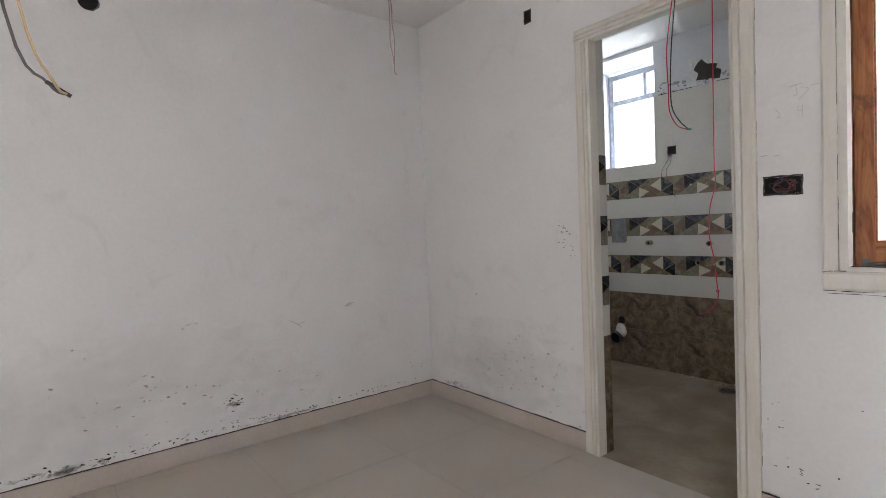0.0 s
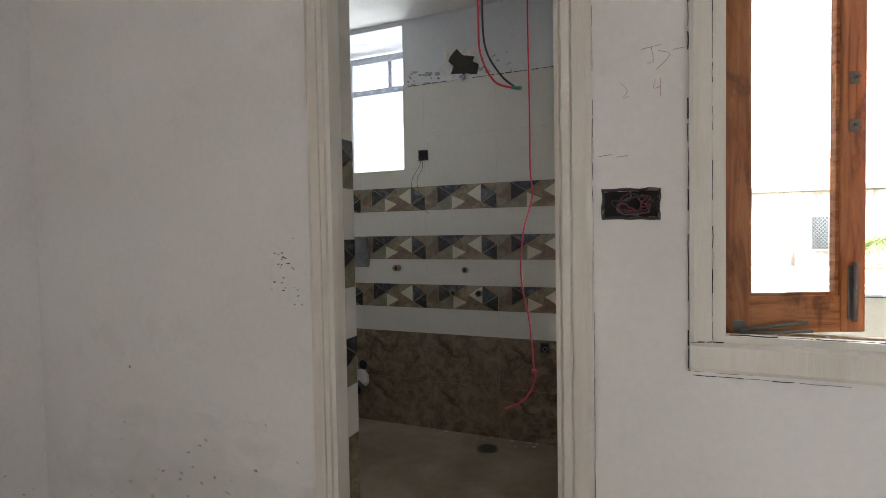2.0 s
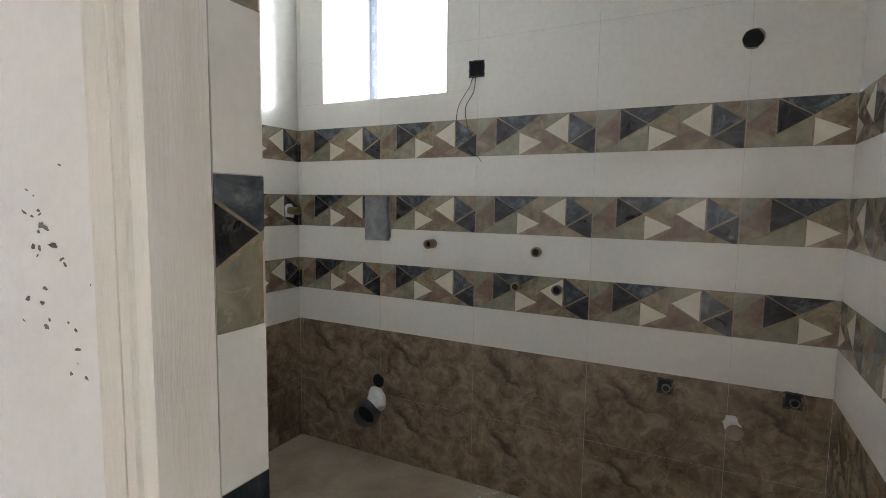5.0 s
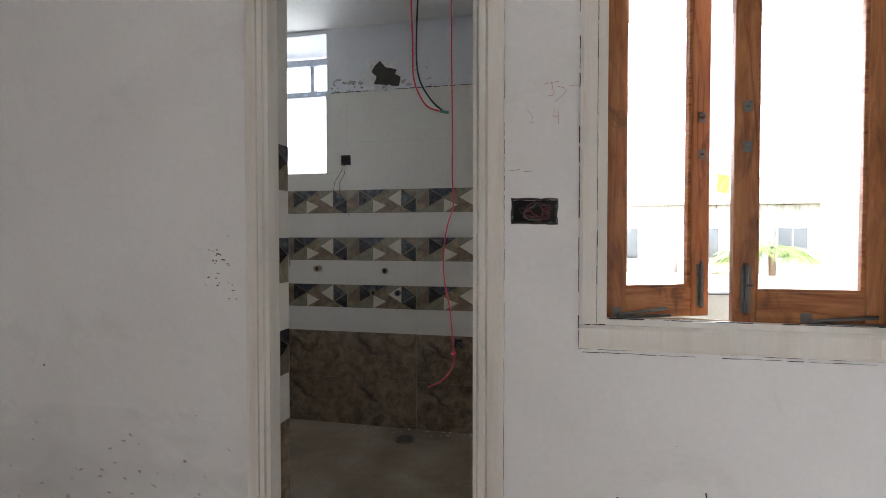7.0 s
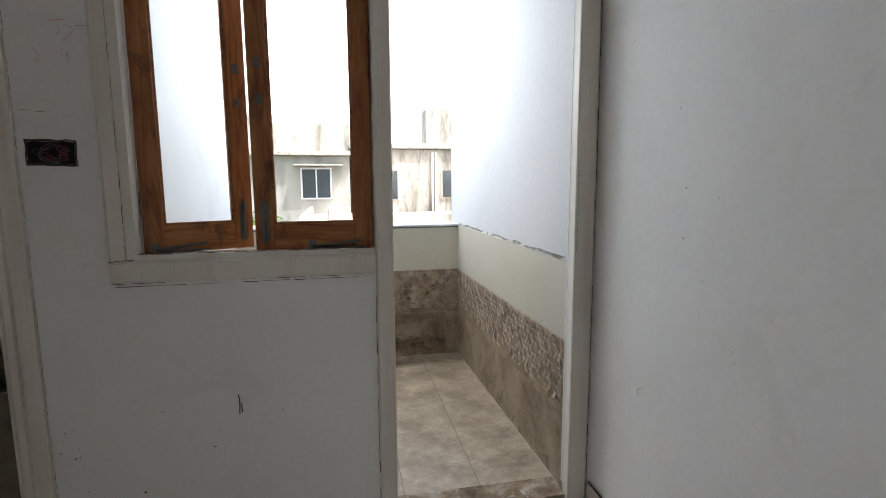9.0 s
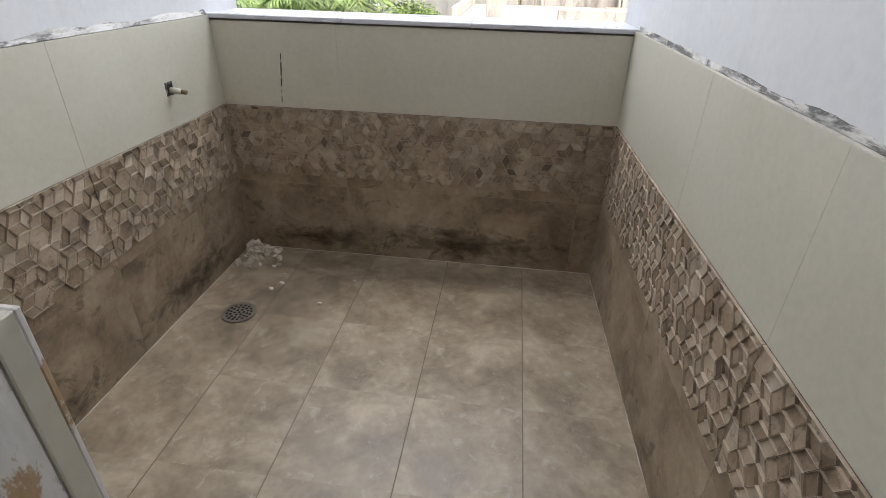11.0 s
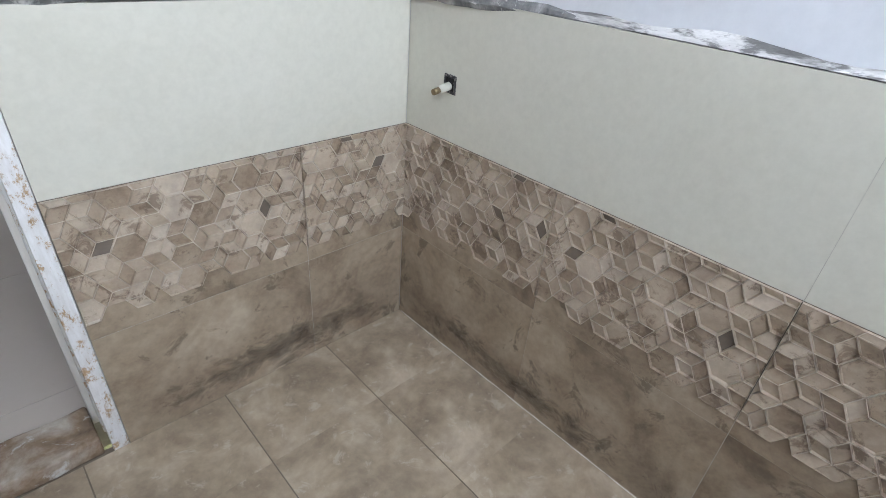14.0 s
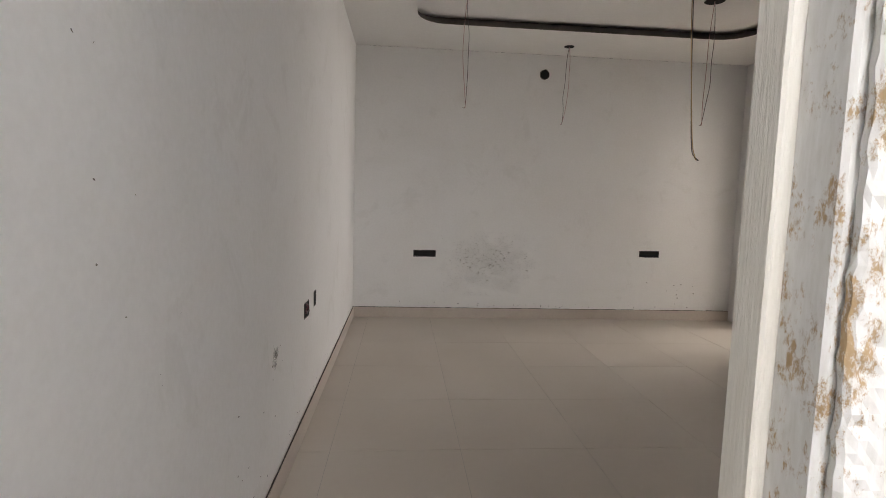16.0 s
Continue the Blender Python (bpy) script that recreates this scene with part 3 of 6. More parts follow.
for xo, xi, s in ((3.092, 3.148, 1), (3.836, 3.764, -1)):
    post = part("post", prism(bmesh.new(), stepped_post(xo, xi, s), "z", 0.0, 2.09), FRAME_PAINT, bal_frame)
    part("stop", prism(bmesh.new(), [(xo, 0.0185), (xi - s * 0.011, 0.0185), (xi - s * 0.011, 0.054), (xi - s * 0.014, 0.057), (xo, 0.057)], "z", 0.0, 2.09), PEELED if s > 0 else PEELING, post, "worn white rebate")
bm = rbox(3.086, 3.131, 0.0575, 0.068, 0.90, 2.09, 0.003, 1)
bmesh.ops.subdivide_edges(bm, edges=[e for e in bm.edges if e.calc_length() > 0.5], cuts=150, use_grid_fill=True)
bmesh.ops.subdivide_edges(bm, edges=[e for e in bm.edges if 0.03 < e.calc_length() < 0.05], cuts=5, use_grid_fill=True)
for v in bm.verts:
    if v.co.y > 0.06:
        v.co += Vector((noise.noise(v.co * 60) * 0.002, noise.noise(v.co * 90) * 0.0035, 0))
part("cover_strip", bm, PEELED, bal_frame, "ragged peeling white paint over bare wood")
part("cover_strip", rbox(3.776, 3.83, 0.0575, 0.074, 0.05, 2.09, 0.003, 1), PEELING, bal_frame, "white plaster strip with a ragged edge")
part("jamb_filler", rbox(3.1005, 3.133, 0.0575, 0.1003, 0.0, 0.899, 0.002, 1), PEELED, wall_front, "worn wood beside the tile edge")
part("head", prism(bmesh.new(), [(-0.014, 2.035), (-0.014, 2.10), (0.12, 2.10), (0.12, 2.035), (0.05, 2.033), (0.046, 2.042)], "x", 3.149, 3.763), FRAME_PAINT, bal_frame)
rnd = random.Random(63)
bm = bmesh.new()
for k in range(9):
    z = 0.95 + 0.03 * k + rnd.uniform(-0.006, 0.006)
    tube(bm, [(3.771 + rnd.uniform(-0.001, 0.001), -0.0162, z), (3.772, -0.0164, z + 0.012), (3.7725, -0.0162, z + rnd.uniform(0.016, 0.03))], rnd.uniform(0.0005, 0.0012), 4, 2)
part("paint_trace", bm, flat("green_paint", (0.20, 0.40, 0.31), 0.7), bal_frame, "thin trace of green paint")
bm = rbox(3.149, 3.763, -0.002, 0.118, 0.0, 0.044, 0.006)
bmesh.ops.subdivide_edges(bm, edges=[e for e in bm.edges if e.calc_length() > 0.05], cuts=14, use_grid_fill=True)
for v in bm.verts:
    v.co += Vector((0, noise.noise(v.co * 23) * 0.006, noise.noise(v.co * 31) * 0.009 * 0.6 if v.co.z > 0.03 else 0))
part("threshold", bm, THRESHOLD, bal_frame, "chipped mortar and wood threshold")

side_frame = thing("door_3", (0.0, -3.82, 0.0), "cream wooden door frame into the next room", "door frame", kind="structure")
for y0, y1 in ((-4.27, -4.20), (-3.44, -3.37)):
    part("post", rbox(-0.155, 0.014, y0, y1, 0.0, 2.17, 0.004), FRAME_PAINT, side_frame)
part("head", rbox(-0.155, 0.014, -4.20, -3.44, 2.11, 2.17, 0.004), FRAME_PAINT, side_frame)

# ---- the wooden casement window ----
window = thing("window_1", (2.72, 0.05, 0.93), "wooden casement window with two glazed leaves, one ajar", "window", kind="structure")
part("window_frame", prism(bmesh.new(), [(2.332, 0.0), (2.332, -0.012), (2.34, -0.016), (2.375, -0.014), (2.378, -0.006), (2.403, -0.006), (2.405, 0.03), (2.395, 0.034), (2.395, 0.09), (2.332, 0.09)], "z", 0.93, 2.035), FRAME_PAINT, window, "cream-primed jamb")
part("window_frame", prism(bmesh.new(), [(0.0, 0.898), (-0.014, 0.898), (-0.018, 0.906), (-0.018, 0.955), (-0.012, 0.962), (-0.006, 0.964), (-0.004, 0.978), (0.03, 0.978), (0.034, 0.966), (0.09, 0.966), (0.09, 0.898)], "x", 2.332, 3.091), FRAME_PAINT, window, "cream-primed sill rail")
part("window_frame", rbox(2.405, 3.091, -0.012, 0.09, 2.025, 2.095, 0.003), FRAME_PAINT, window, "cream-primed head rail")
part("window_frame", rbox(2.35, 2.405, 0.0905, 0.112, 0.95, 2.09, 0.003), PEELED, window, "peeling outer jamb")
part("outer_sill", rbox(2.36, 3.09, 0.0905, 0.108, 0.942, 0.972, 0.003), PEELED_BARE, window, "bare pale wood outer rail with paint remains")


def leaf(hinge_x, y, width, side, swing):
    """A glazed leaf. side: 1 when hinged at the left as seen from the room."""
    z0, z1, t, st = 0.972, 2.02, 0.032, 0.056
    ob = part("leaf", box(bmesh.new(), -0.001, 0.001, -0.001, 0.001, 0.05, 0.06), WOOD, None)
    me = ob.data
    me.clear_geometry()
    bm = bmesh.new()
    a, b = (0, width) if side > 0 else (-width, 0)

    def add(x0, x1, zz0, zz1, mi, r=0.003, yy0=0.0, yy1=t):
        tmp = rbox(x0, x1, yy0, yy1, zz0, zz1, r)
        m2 = bpy.data.meshes.new("tmp")
        tmp.to_mesh(m2)
        tmp.free()
        k = len(bm.faces)
        bm.from_mesh(m2)
        bpy.data.meshes.remove(m2)
        bm.faces.ensure_lookup_table()
        for f in bm.faces[k:]:
            f.material_index = mi

    add(a, a + st, 0, z1 - z0, 0)
    add(b - st, b, 0, z1 - z0, 0)
    bm.to_mesh(me)
    bm.free()
    me.materials.clear()
    me.materials.append(WOOD)
    ob.location = (hinge_x, y, z0)
    ob.rotation_euler = (0, 0, radians(swing))

    def sub(name, b2, mat, label=""):
        m3 = bpy.data.meshes.new(name)
        b2.to_mesh(m3)
        b2.free()
        m3.materials.append(mat)
        o = new(name, m3)
        o.parent = ob
        if label:
            tagged(o, label)
        return o

    H = z1 - z0
    sub("rail", rbox(a + st, b - st, 0.001, t - 0.001, 0, 0.084, 0.003), WOOD_RAIL, "varnished bottom rail")
    sub("rail", rbox(a + st, b - st, 0.001, t - 0.001, H - 0.062, H, 0.003), WOOD_RAIL, "varnished top rail")
    bd = bmesh.new()
    x0, x1, q0, q1 = a + st, b - st, 0.084, H - 0.062
    for bx in ((x0, x0 + 0.008, q0, q1), (x1 - 0.008, x1, q0, q1), (x0 + 0.008, x1 - 0.008, q0, q0 + 0.008), (x0 + 0.008, x1 - 0.008, q1 - 0.008, q1)):
        box(bd, bx[0], bx[1], 0.008, 0.026, bx[2], bx[3])
    sub("bead", bd, WOOD_RAIL)
    p = sub("pane", box(bmesh.new(), x0 + 0.002, x1 - 0.002, 0.015, 0.019, q0 + 0.002, q1 - 0.002), GLASS, "clear glass pane")
    p.visible_shadow = False
    free = b - 0.03 if side > 0 else a + 0.03
    for zz, ln in ((0.03, 0.12), (H - 0.14, 0.11)):
        bb = rbox(free - 0.012, free + 0.012, -0.004, 0.0, zz, zz + ln, 0.001, 1)
        tube(bb, [(free, -0.008, zz - 0.005), (free, -0.008, zz + ln + 0.01)], 0.005, 8, 1)
        tube(bb, [(free, -0.008, zz + ln * 0.6), (free - side * 0.012, -0.02, zz + ln * 0.6)], 0.004, 6, 1)
        sub("tower_bolt", bb, STEEL, "dull steel tower bolt")
    for zz in (H * 0.43, H * 0.53):
        bb = rbox(free - 0.011, free + 0.011, -0.004, 0.0, zz, zz + 0.028, 0.001, 1)
        tube(bb, [(free, -0.003, zz + 0.014), (free, -0.016, zz + 0.014)], 0.004, 6, 1)
        sub("handle_mount", bb, STEEL, "small steel fixing")
    s0, s1 = (a + 0.03, a + 0.17) if side > 0 else (b - 0.19, b - 0.04)
    bb = bmesh.new()
    tube(bb, [(s0, -0.008, 0.012), (s1, -0.02, 0.028)], 0.005, 8, 1)
    tube(bb, [(s0, -0.005, 0.006), (s1 + 0.01, -0.024, 0.008)], 0.004, 8, 1)
    box(bb, s0 - 0.012, s0 + 0.012, -0.004, 0.0, 0.006, 0.032)
    sub("stay_arm", bb, STEEL, "dull steel window stay")
    for zz in (0.12, H - 0.2):
        sub("hinge", tube(bmesh.new(), [((0.0, t + 0.001, zz)), (0.0, t + 0.001, zz + 0.07)], 0.0042, 8, 1), STEEL, "steel butt hinge")
    return ob


for hx, wd, sd, sw in ((2.408, 0.318, 1, 23.0), (3.088, 0.362, -1, 0.0)):
    lf = leaf(hx, 0.045, wd, sd, sw)
    lf.parent = window
    lf.location = Vector(lf.location) - window.location

# cement sill under the window, on the balcony side
bm = prism(bmesh.new(), [(0.09, 0.872), (0.118, 0.872), (0.126, 0.880), (0.131, 0.894), (0.129, 0.908), (0.120, 0.920), (0.109, 0.927), (0.107, 0.945), (0.09, 0.95)], "x", 2.345, 3.092)
bmesh.ops.subdivide_edges(bm, edges=[e for e in bm.edges if e.calc_length() > 0.3], cuts=40, use_grid_fill=True)
for v in bm.verts:
    v.co += Vector((0, noise.noise(v.co * 19) * 0.004, noise.noise(v.co * 27 + Vector((3, 0, 0))) * 0.006))
bm.normal_update()
for f in bm.faces:
    f.material_index = 1 if f.normal.z > 0.6 else 0
setting("window_sill", bm, [CEMENT, CEMENT_DUSTY], "rough grey cement sill under the window", "sill")

# ---- small fittings of the room ----
def mark_patch(parent, centre, normal, spread, count, size, mat, seed, flat_axis=None):
    """Specks and scuffs on a wall, as thin crusts."""
    rnd = random.Random(seed)
    bm = bmesh.new()
    nrm = Vector(normal)
    u = Vector((0, 0, 1))
    w = nrm.cross(u)
    for _ in range(count):
        c = Vector(centre) + w * rnd.gauss(0, spread[0]) + u * rnd.gauss(0, spread[1])
        a, ln = rnd.gauss(0, 0.35), rnd.uniform(1.0, 2.0)
        r = size * 0.6 * rnd.uniform(0.3, 1.2)
        n = 9
        pts = []
        for k in range(n):
            g = 2 * math.pi * k / n
            rr = r * rnd.uniform(0.55, 1.2)
            x, z = rr * ln * math.cos(g), rr / ln * math.sin(g)
            pts.append(bm.verts.new(c + w * (x * math.cos(a) - z * math.sin(a)) + u * (x * math.sin(a) + z * math.cos(a)) + nrm * 0.0009))
        bm.faces.new(pts)
    bmesh.ops.recalc_face_normals(bm, faces=bm.faces)
    return part("stain", bm, mat, parent)


DIRT_Y, DIRT_X = smudge("wall_dirt", (0.18, 0.165, 0.14), 14, 0.36, 0.5, "y", 0.2), smudge("wall_dirt_front", (0.22, 0.205, 0.18), 14, 0.38, 0.32, "x", 0.2)
GREY_Y, GREY_X = smudge("wall_greying", (0.52, 0.49, 0.45), 5, 0.1, 0.07, "y", 0.5), smudge("wall_greying_front", (0.52, 0.49, 0.45), 5, 0.1, 0.08, "x", 0.5)


def dirt_patch(parent, at, size, mat, face):
    """A smear of dirt on a wall, a thin skin of its own. face: which way the wall looks."""
    (a0, a1), (z0, z1) = size
    s = 1 if face[0] == "+" else -1
    lo, hi = sorted((at + s * 0.0003, at + s * 0.0008))
    bm = box(bmesh.new(), lo, hi, a0, a1, z0, z1) if face[1] == "x" else box(bmesh.new(), a0, a1, lo, hi, z0, z1)
    bmesh.ops.recalc_face_normals(bm, faces=bm.faces)
    ob = part("stain", bm, mat, parent, "ragged dirt smear on the putty")
    ob.visible_shadow = False
    return ob


def strokes(parent, normal, origin, lines, r, mat):
    nrm = Vector(normal)
    w = Vector((0, 0, 1)).cross(nrm) * -1 if abs(nrm.y) > 0.5 else Vector((0, 0, 1)).cross(nrm)
    bm = bmesh.new()
    for ln in lines:
        tube(bm, [Vector(origin) + Vector((a, 0, b)) if abs(nrm.y) > 0.5 else Vector(origin) + Vector((0, a, b)) for a, b in ln], r, 4, 3)
    return part("pencil_mark", bm, mat, parent)


# front wall marks
dirt_patch(wall_front, 0.0, ((0.05, 1.32), (0.06, 0.62)), GREY_X, "-y")
dirt_patch(wall_front, 0.0, ((0.0, 0.5), (0.08, 0.17)), DIRT_X, "-y")
dirt_patch(wall_left, 0.0, ((-2.9, -0.9), (0.04, 0.75)), GREY_Y, "+x")
dirt_patch(wall_left, 0.0, ((-2.5, -1.75), (0.075, 0.165)), DIRT_Y, "+x")
dirt_patch(wall_left, 0.0, ((-1.6, -0.5), (0.075, 0.15)), DIRT_Y, "+x")
dirt_patch(wall_left, 0.0, ((-1.43, -1.28), (0.21, 0.28)), DIRT_Y, "+x")
dirt_patch(wall_back, BY, ((2.05, 3.0), (0.22, 0.86)), GREY_X, "+y")
dirt_patch(wall_right, RX, ((-1.65, -1.48), (0.44, 0.66)), DIRT_Y, "-x")
mark_patch(wall_front, (1.20, 0.0, 1.125), (0, -1, 0), (0.022, 0.04), 20, 0.007, STAIN, 3)
mark_patch(wall_front, (1.25, 0.0, 1.03), (0, -1, 0), (0.02, 0.05), 9, 0.005, STAIN, 4)
mark_patch(wall_front, (0.85, 0.0, 0.35), (0, -1, 0), (0.22, 0.14), 60, 0.010, STAIN_SOFT, 61)
mark_patch(wall_left, (0.0, -1.7, 0.4), (1, 0, 0), (0.35, 0.14), 50, 0.012, STAIN_SOFT, 62)
mark_patch(wall_front, (0.75, 0.0, 0.22), (0, -1, 0), (0.28, 0.07), 26, 0.007, STAIN, 5)
mark_patch(wall_front, (2.6, 0.0, 0.42), (0, -1, 0), (0.3, 0.2), 12, 0.005, STAIN, 6)
mark_patch(wall_front, (2.24, 0.0, 0.2), (0, -1, 0), (0.05, 0.05), 14, 0.008, STAIN_DARK, 7)
strokes(wall_front, (0, -1, 0), (2.655, -0.0005, 0.5), [[(0, 0.03), (0.003, 0.005), (0.001, -0.035)], [(0.008, 0.0), (0.009, -0.03)]], 0.0019, STAIN_DARK)
mark_patch(wall_front, (2.18, 0.0, 0.35), (0, -1, 0), (0.02, 0.1), 7, 0.006, STAIN, 9)
strokes(wall_front, (0, -1, 0), (2.235, -0.0005, 1.60), [[(0, 0.02), (0.04, 0.025)], [(0.02, 0.025), (0.025, -0.01), (0.012, -0.012)], [(0.035, 0.012), (0.06, 0.0), (0.03, -0.03)], [(0.065, 0.01), (0.09, 0.012)]], 0.0006, RED_PENCIL)
strokes(wall_front, (0, -1, 0), (2.19, -0.0005, 1.53), [[(0, 0.02), (0.015, 0.0), (0.004, -0.015), (0.018, -0.012)], [(0.075, 0.02), (0.07, 0.0), (0.085, 0.002)], [(0.085, 0.02), (0.084, -0.02)]], 0.0005, RED_PENCIL)
strokes(wall_front, (0, -1, 0), (2.14, -0.0005, 1.385), [[(0, 0.0), (0.03, 0.003)], [(0.04, -0.004), (0.065, -0.002)]], 0.0005, STAIN)
# left wall marks
mark_patch(wall_left, (0.0, -1.37, 0.255), (1, 0, 0), (0.03, 0.018), 12, 0.011, STAIN_DARK, 11)
mark_patch(wall_left, (0.0, -1.70, 0.235), (1, 0, 0), (0.01, 0.008), 2, 0.007, STAIN_DARK, 12)
mark_patch(wall_left, (0.0, -1.1, 0.135), (1, 0, 0), (0.42, 0.008), 70, 0.008, STAIN_DARK, 13)
mark_patch(wall_left, (0.0, -2.0, 0.13), (1, 0, 0), (0.25, 0.008), 36, 0.009, STAIN_DARK, 14)
mark_patch(wall_left, (0.0, -1.6, 0.34), (1, 0, 0), (0.3, 0.1), 22, 0.006, STAIN, 15)
mark_patch(wall_left, (0.0, -0.1, 0.2), (1, 0, 0), (0.15, 0.08), 10, 0.006, STAIN, 18)
# back wall damp patch
mark_patch(wall_back, (2.5, BY, 0.60), (0, 1, 0), (0.16, 0.06), 70, 0.010, STAIN_SOFT, 21)
mark_patch(wall_back, (2.62, BY, 0.52), (0, 1, 0), (0.14, 0.09), 50, 0.014, STAIN_SOFT, 26)
mark_patch(wall_back, (2.42, BY, 0.62), (0, 1, 0), (0.05, 0.03), 14, 0.010, STAIN, 27)
mark_patch(wall_back, (2.2, BY, 0.13), (0, 1, 0), (0.9, 0.012), 40, 0.007, STAIN_DARK, 23)
mark_patch(wall_back, (0.5, BY, 0.3), (0, 1, 0), (0.12, 0.09), 14, 0.012, STAIN_SOFT, 24)
# right wall marks
mark_patch(wall_right, (RX, -1.55, 0.55), (-1, 0, 0), (0.02, 0.03), 8, 0.008, STAIN, 31)
mark_patch(wall_right, (RX, -1.3, 0.3), (-1, 0, 0), (0.3, 0.12), 18, 0.006, STAIN, 32)
mark_patch(wall_right, (RX, -0.45, 0.24), (-1, 0, 0), (0.12, 0.03), 9, 0.006, STAIN_DARK, 33)
mark_patch(wall_right, (RX, -0.4, 0.9), (-1, 0, 0), (0.2, 0.4), 16, 0.004, STAIN, 34)
mark_patch(wall_right, (RX, -2.6, 0.14), (-1, 0, 0), (0.9, 0.015), 40, 0.006, STAIN_DARK, 35)

# scuffs, pencil and a trace of green paint
strokes(wall_left, (1, 0, 0), (0.0005, -0.63, 0.715), [[(-0.035, -0.008), (0.0, 0.002), (0.03, 0.007)], [(-0.025, -0.016), (0.012, -0.004)], [(-0.012, 0.003), (0.01, 0.009)]], 0.0015, STAIN_SOFT)
strokes(wall_left, (1, 0, 0), (0.0005, -0.98, 0.635), [[(-0.05, 0.03), (-0.01, 0.012), (0.03, -0.02)], [(0.0, 0.0), (0.05, 0.01)]], 0.0012, STAIN_SOFT)
strokes(wall_right, (-1, 0, 0), (RX - 0.0005, -0.3, 0.565), [[(-0.004, -0.016), (0.002, 0.0), (-0.025, 0.015)]], 0.0007, STAIN)
strokes(wall_right, (-1, 0, 0), (RX - 0.0005, -0.6, 0.225), [[(0.06, 0.03), (0.04, 0.0)], [(-0.06, -0.03), (-0.045, 0.01)], [(-0.05, -0.02), (-0.02, -0.03)]], 0.0016, STAIN_DARK)


def socket_box(at, normal, w, h, wires=True, label="empty dark socket box set in the wall", seed=1, parts_label=""):
    """A flush box in the wall: a rim with mortar, a dark inside and loose wires."""
    rnd = random.Random(seed)
    ob = thing("socket_box", at, label, "socket box", "electrical boxes")
    nrm = Vector(normal)
    u = Vector((0, 0, 1)).cross(nrm)
    if u.length < 0.1:
        u = Vector((1, 0, 0))
    up = nrm.cross(u)
    c = Vector(at)

    def P(a, b, d):
        return c + u * a + up * b + nrm * d

    bm = bmesh.new()
    side = 6
    ring_ = []
    for a, b in (((-1, -1), (1, -1)), ((1, -1), (1, 1)), ((1, 1), (-1, 1)), ((-1, 1), (-1, -1))):
        for k in range(side):
            s = k / side
            ring_.append((a[0] + (b[0] - a[0]) * s, a[1] + (b[1] - a[1]) * s))
    jag = [(rnd.uniform(-1, 1), rnd.uniform(-1, 1)) for _ in ring_]
    loops = []
    for inset, d in ((-0.002, 0.0004), (-0.0005, 0.0016), (0.003, 0.002), (0.005, 0.0009)):
        loops.append([bm.verts.new(P(x * (w / 2 - inset) + j[0] * min(0.0022, h * 0.03), z * (h / 2 - inset) + j[1] * min(0.0022, h * 0.03), d)) for (x, z), j in zip(ring_, jag)])
    for i, (a, b) in enumerate(zip(loops, loops[1:])):
        for k in range(len(a)):
            f = bm.faces.new((a[k], a[(k + 1) % len(a)], b[(k + 1) % len(a)], b[k]))
            f.material_index = 1 if rnd.random() < 0.12 else 0
    part("rim", bm, [BOX_DARK, STAIN], ob)
    bm = bmesh.new()
    bm.faces.new([bm.verts.new(P(x * (w / 2 - 0.004), z * (h / 2 - 0.004), 0.0008)) for x, z in ring_])
    part("inside", bm, BLACK, ob)
    if wires:
        for k in range(6):
            rx, rz, ph, ca = rnd.uniform(0.2, 0.36) * w, rnd.uniform(0.16, 0.34) * h, rnd.uniform(0, 6.28), rnd.uniform(-0.08, 0.12) * w
            pts = [P(ca + rx * math.cos(ph + j * 0.55) + rnd.uniform(-0.09, 0.09) * w, rz * math.sin(ph + j * 0.55) + rnd.uniform(-0.12, 0.12) * h, 0.0022 + 0.0012 * k + 0.0008 * math.sin(j)) for j in range(rnd.randrange(6, 12))]
            part("wire", tube(bmesh.new(), pts, 0.0018, 5, 3), (DULL_RED_WIRE, BLACK_WIRE, DULL_RED_WIRE, GREY_WIRE, DULL_RED_WIRE, BLACK_WIRE)[k], ob)
    return ob


socket_box((2.21, 0.0, 1.271), (0, -1, 0), 0.124, 0.068, True, "dark switch box with tangled wires between door and window", 5)
socket_box((1.007, 0.0, 2.297), (0, -1, 0), 0.05, 0.07, False, "small empty dark lamp box high on the wall", 6)
socket_box((3.155, BY, 0.635), (0, 1, 0), 0.215, 0.062, False, "long empty dark socket box low on the back wall", 7)
socket_box((0.885, BY, 0.672), (0, 1, 0), 0.205, 0.062, False, "long empty dark socket box low on the back wall", 8)
socket_box((RX, -2.18, 0.60), (-1, 0, 0), 0.13, 0.075, True, "dark double socket box low on the side wall", 9)
socket_box((RX, -2.42, 0.61), (-1, 0, 0), 0.07, 0.08, False, "small dark socket box low on the side wall", 10)
socket_box((0.0, -3.09, 1.372), (1, 0, 0), 0.20, 0.11, True, "dark switch box beside the doorway", 11)
socket_box((-1.2, -9.0, 1.9), (0, 1, 0), 0.05, 0.05, False, "small dark lamp box in the next room", 12)


def wall_hole(at, normal, r, label, rim=STAIN):
    ob = thing("wall_hole", at, label, "hole", "holes in the walls")
    rnd = random.Random(int(abs(at[0] * 77 + at[2] * 31)))
    n = Vector(normal)
    part("edge", disc(bmesh.new(), Vector(at) + n * 0.0006, n, r * 1.12, 0.0012, 16, 0.1, rnd), rim, ob)
    part("opening", disc(bmesh.new(), Vector(at) + n * 0.0022, n, r, 0.001, 16, 0.06, rnd), BLACK, ob)
    return ob


wall_hole((0.0, -1.91, 2.296), (1, 0, 0), 0.04, "round black fan-wire hole high on the wall")
wall_hole((2.045, BY, 2.384), (0, 1, 0), 0.042, "round black hole high on the back wall")


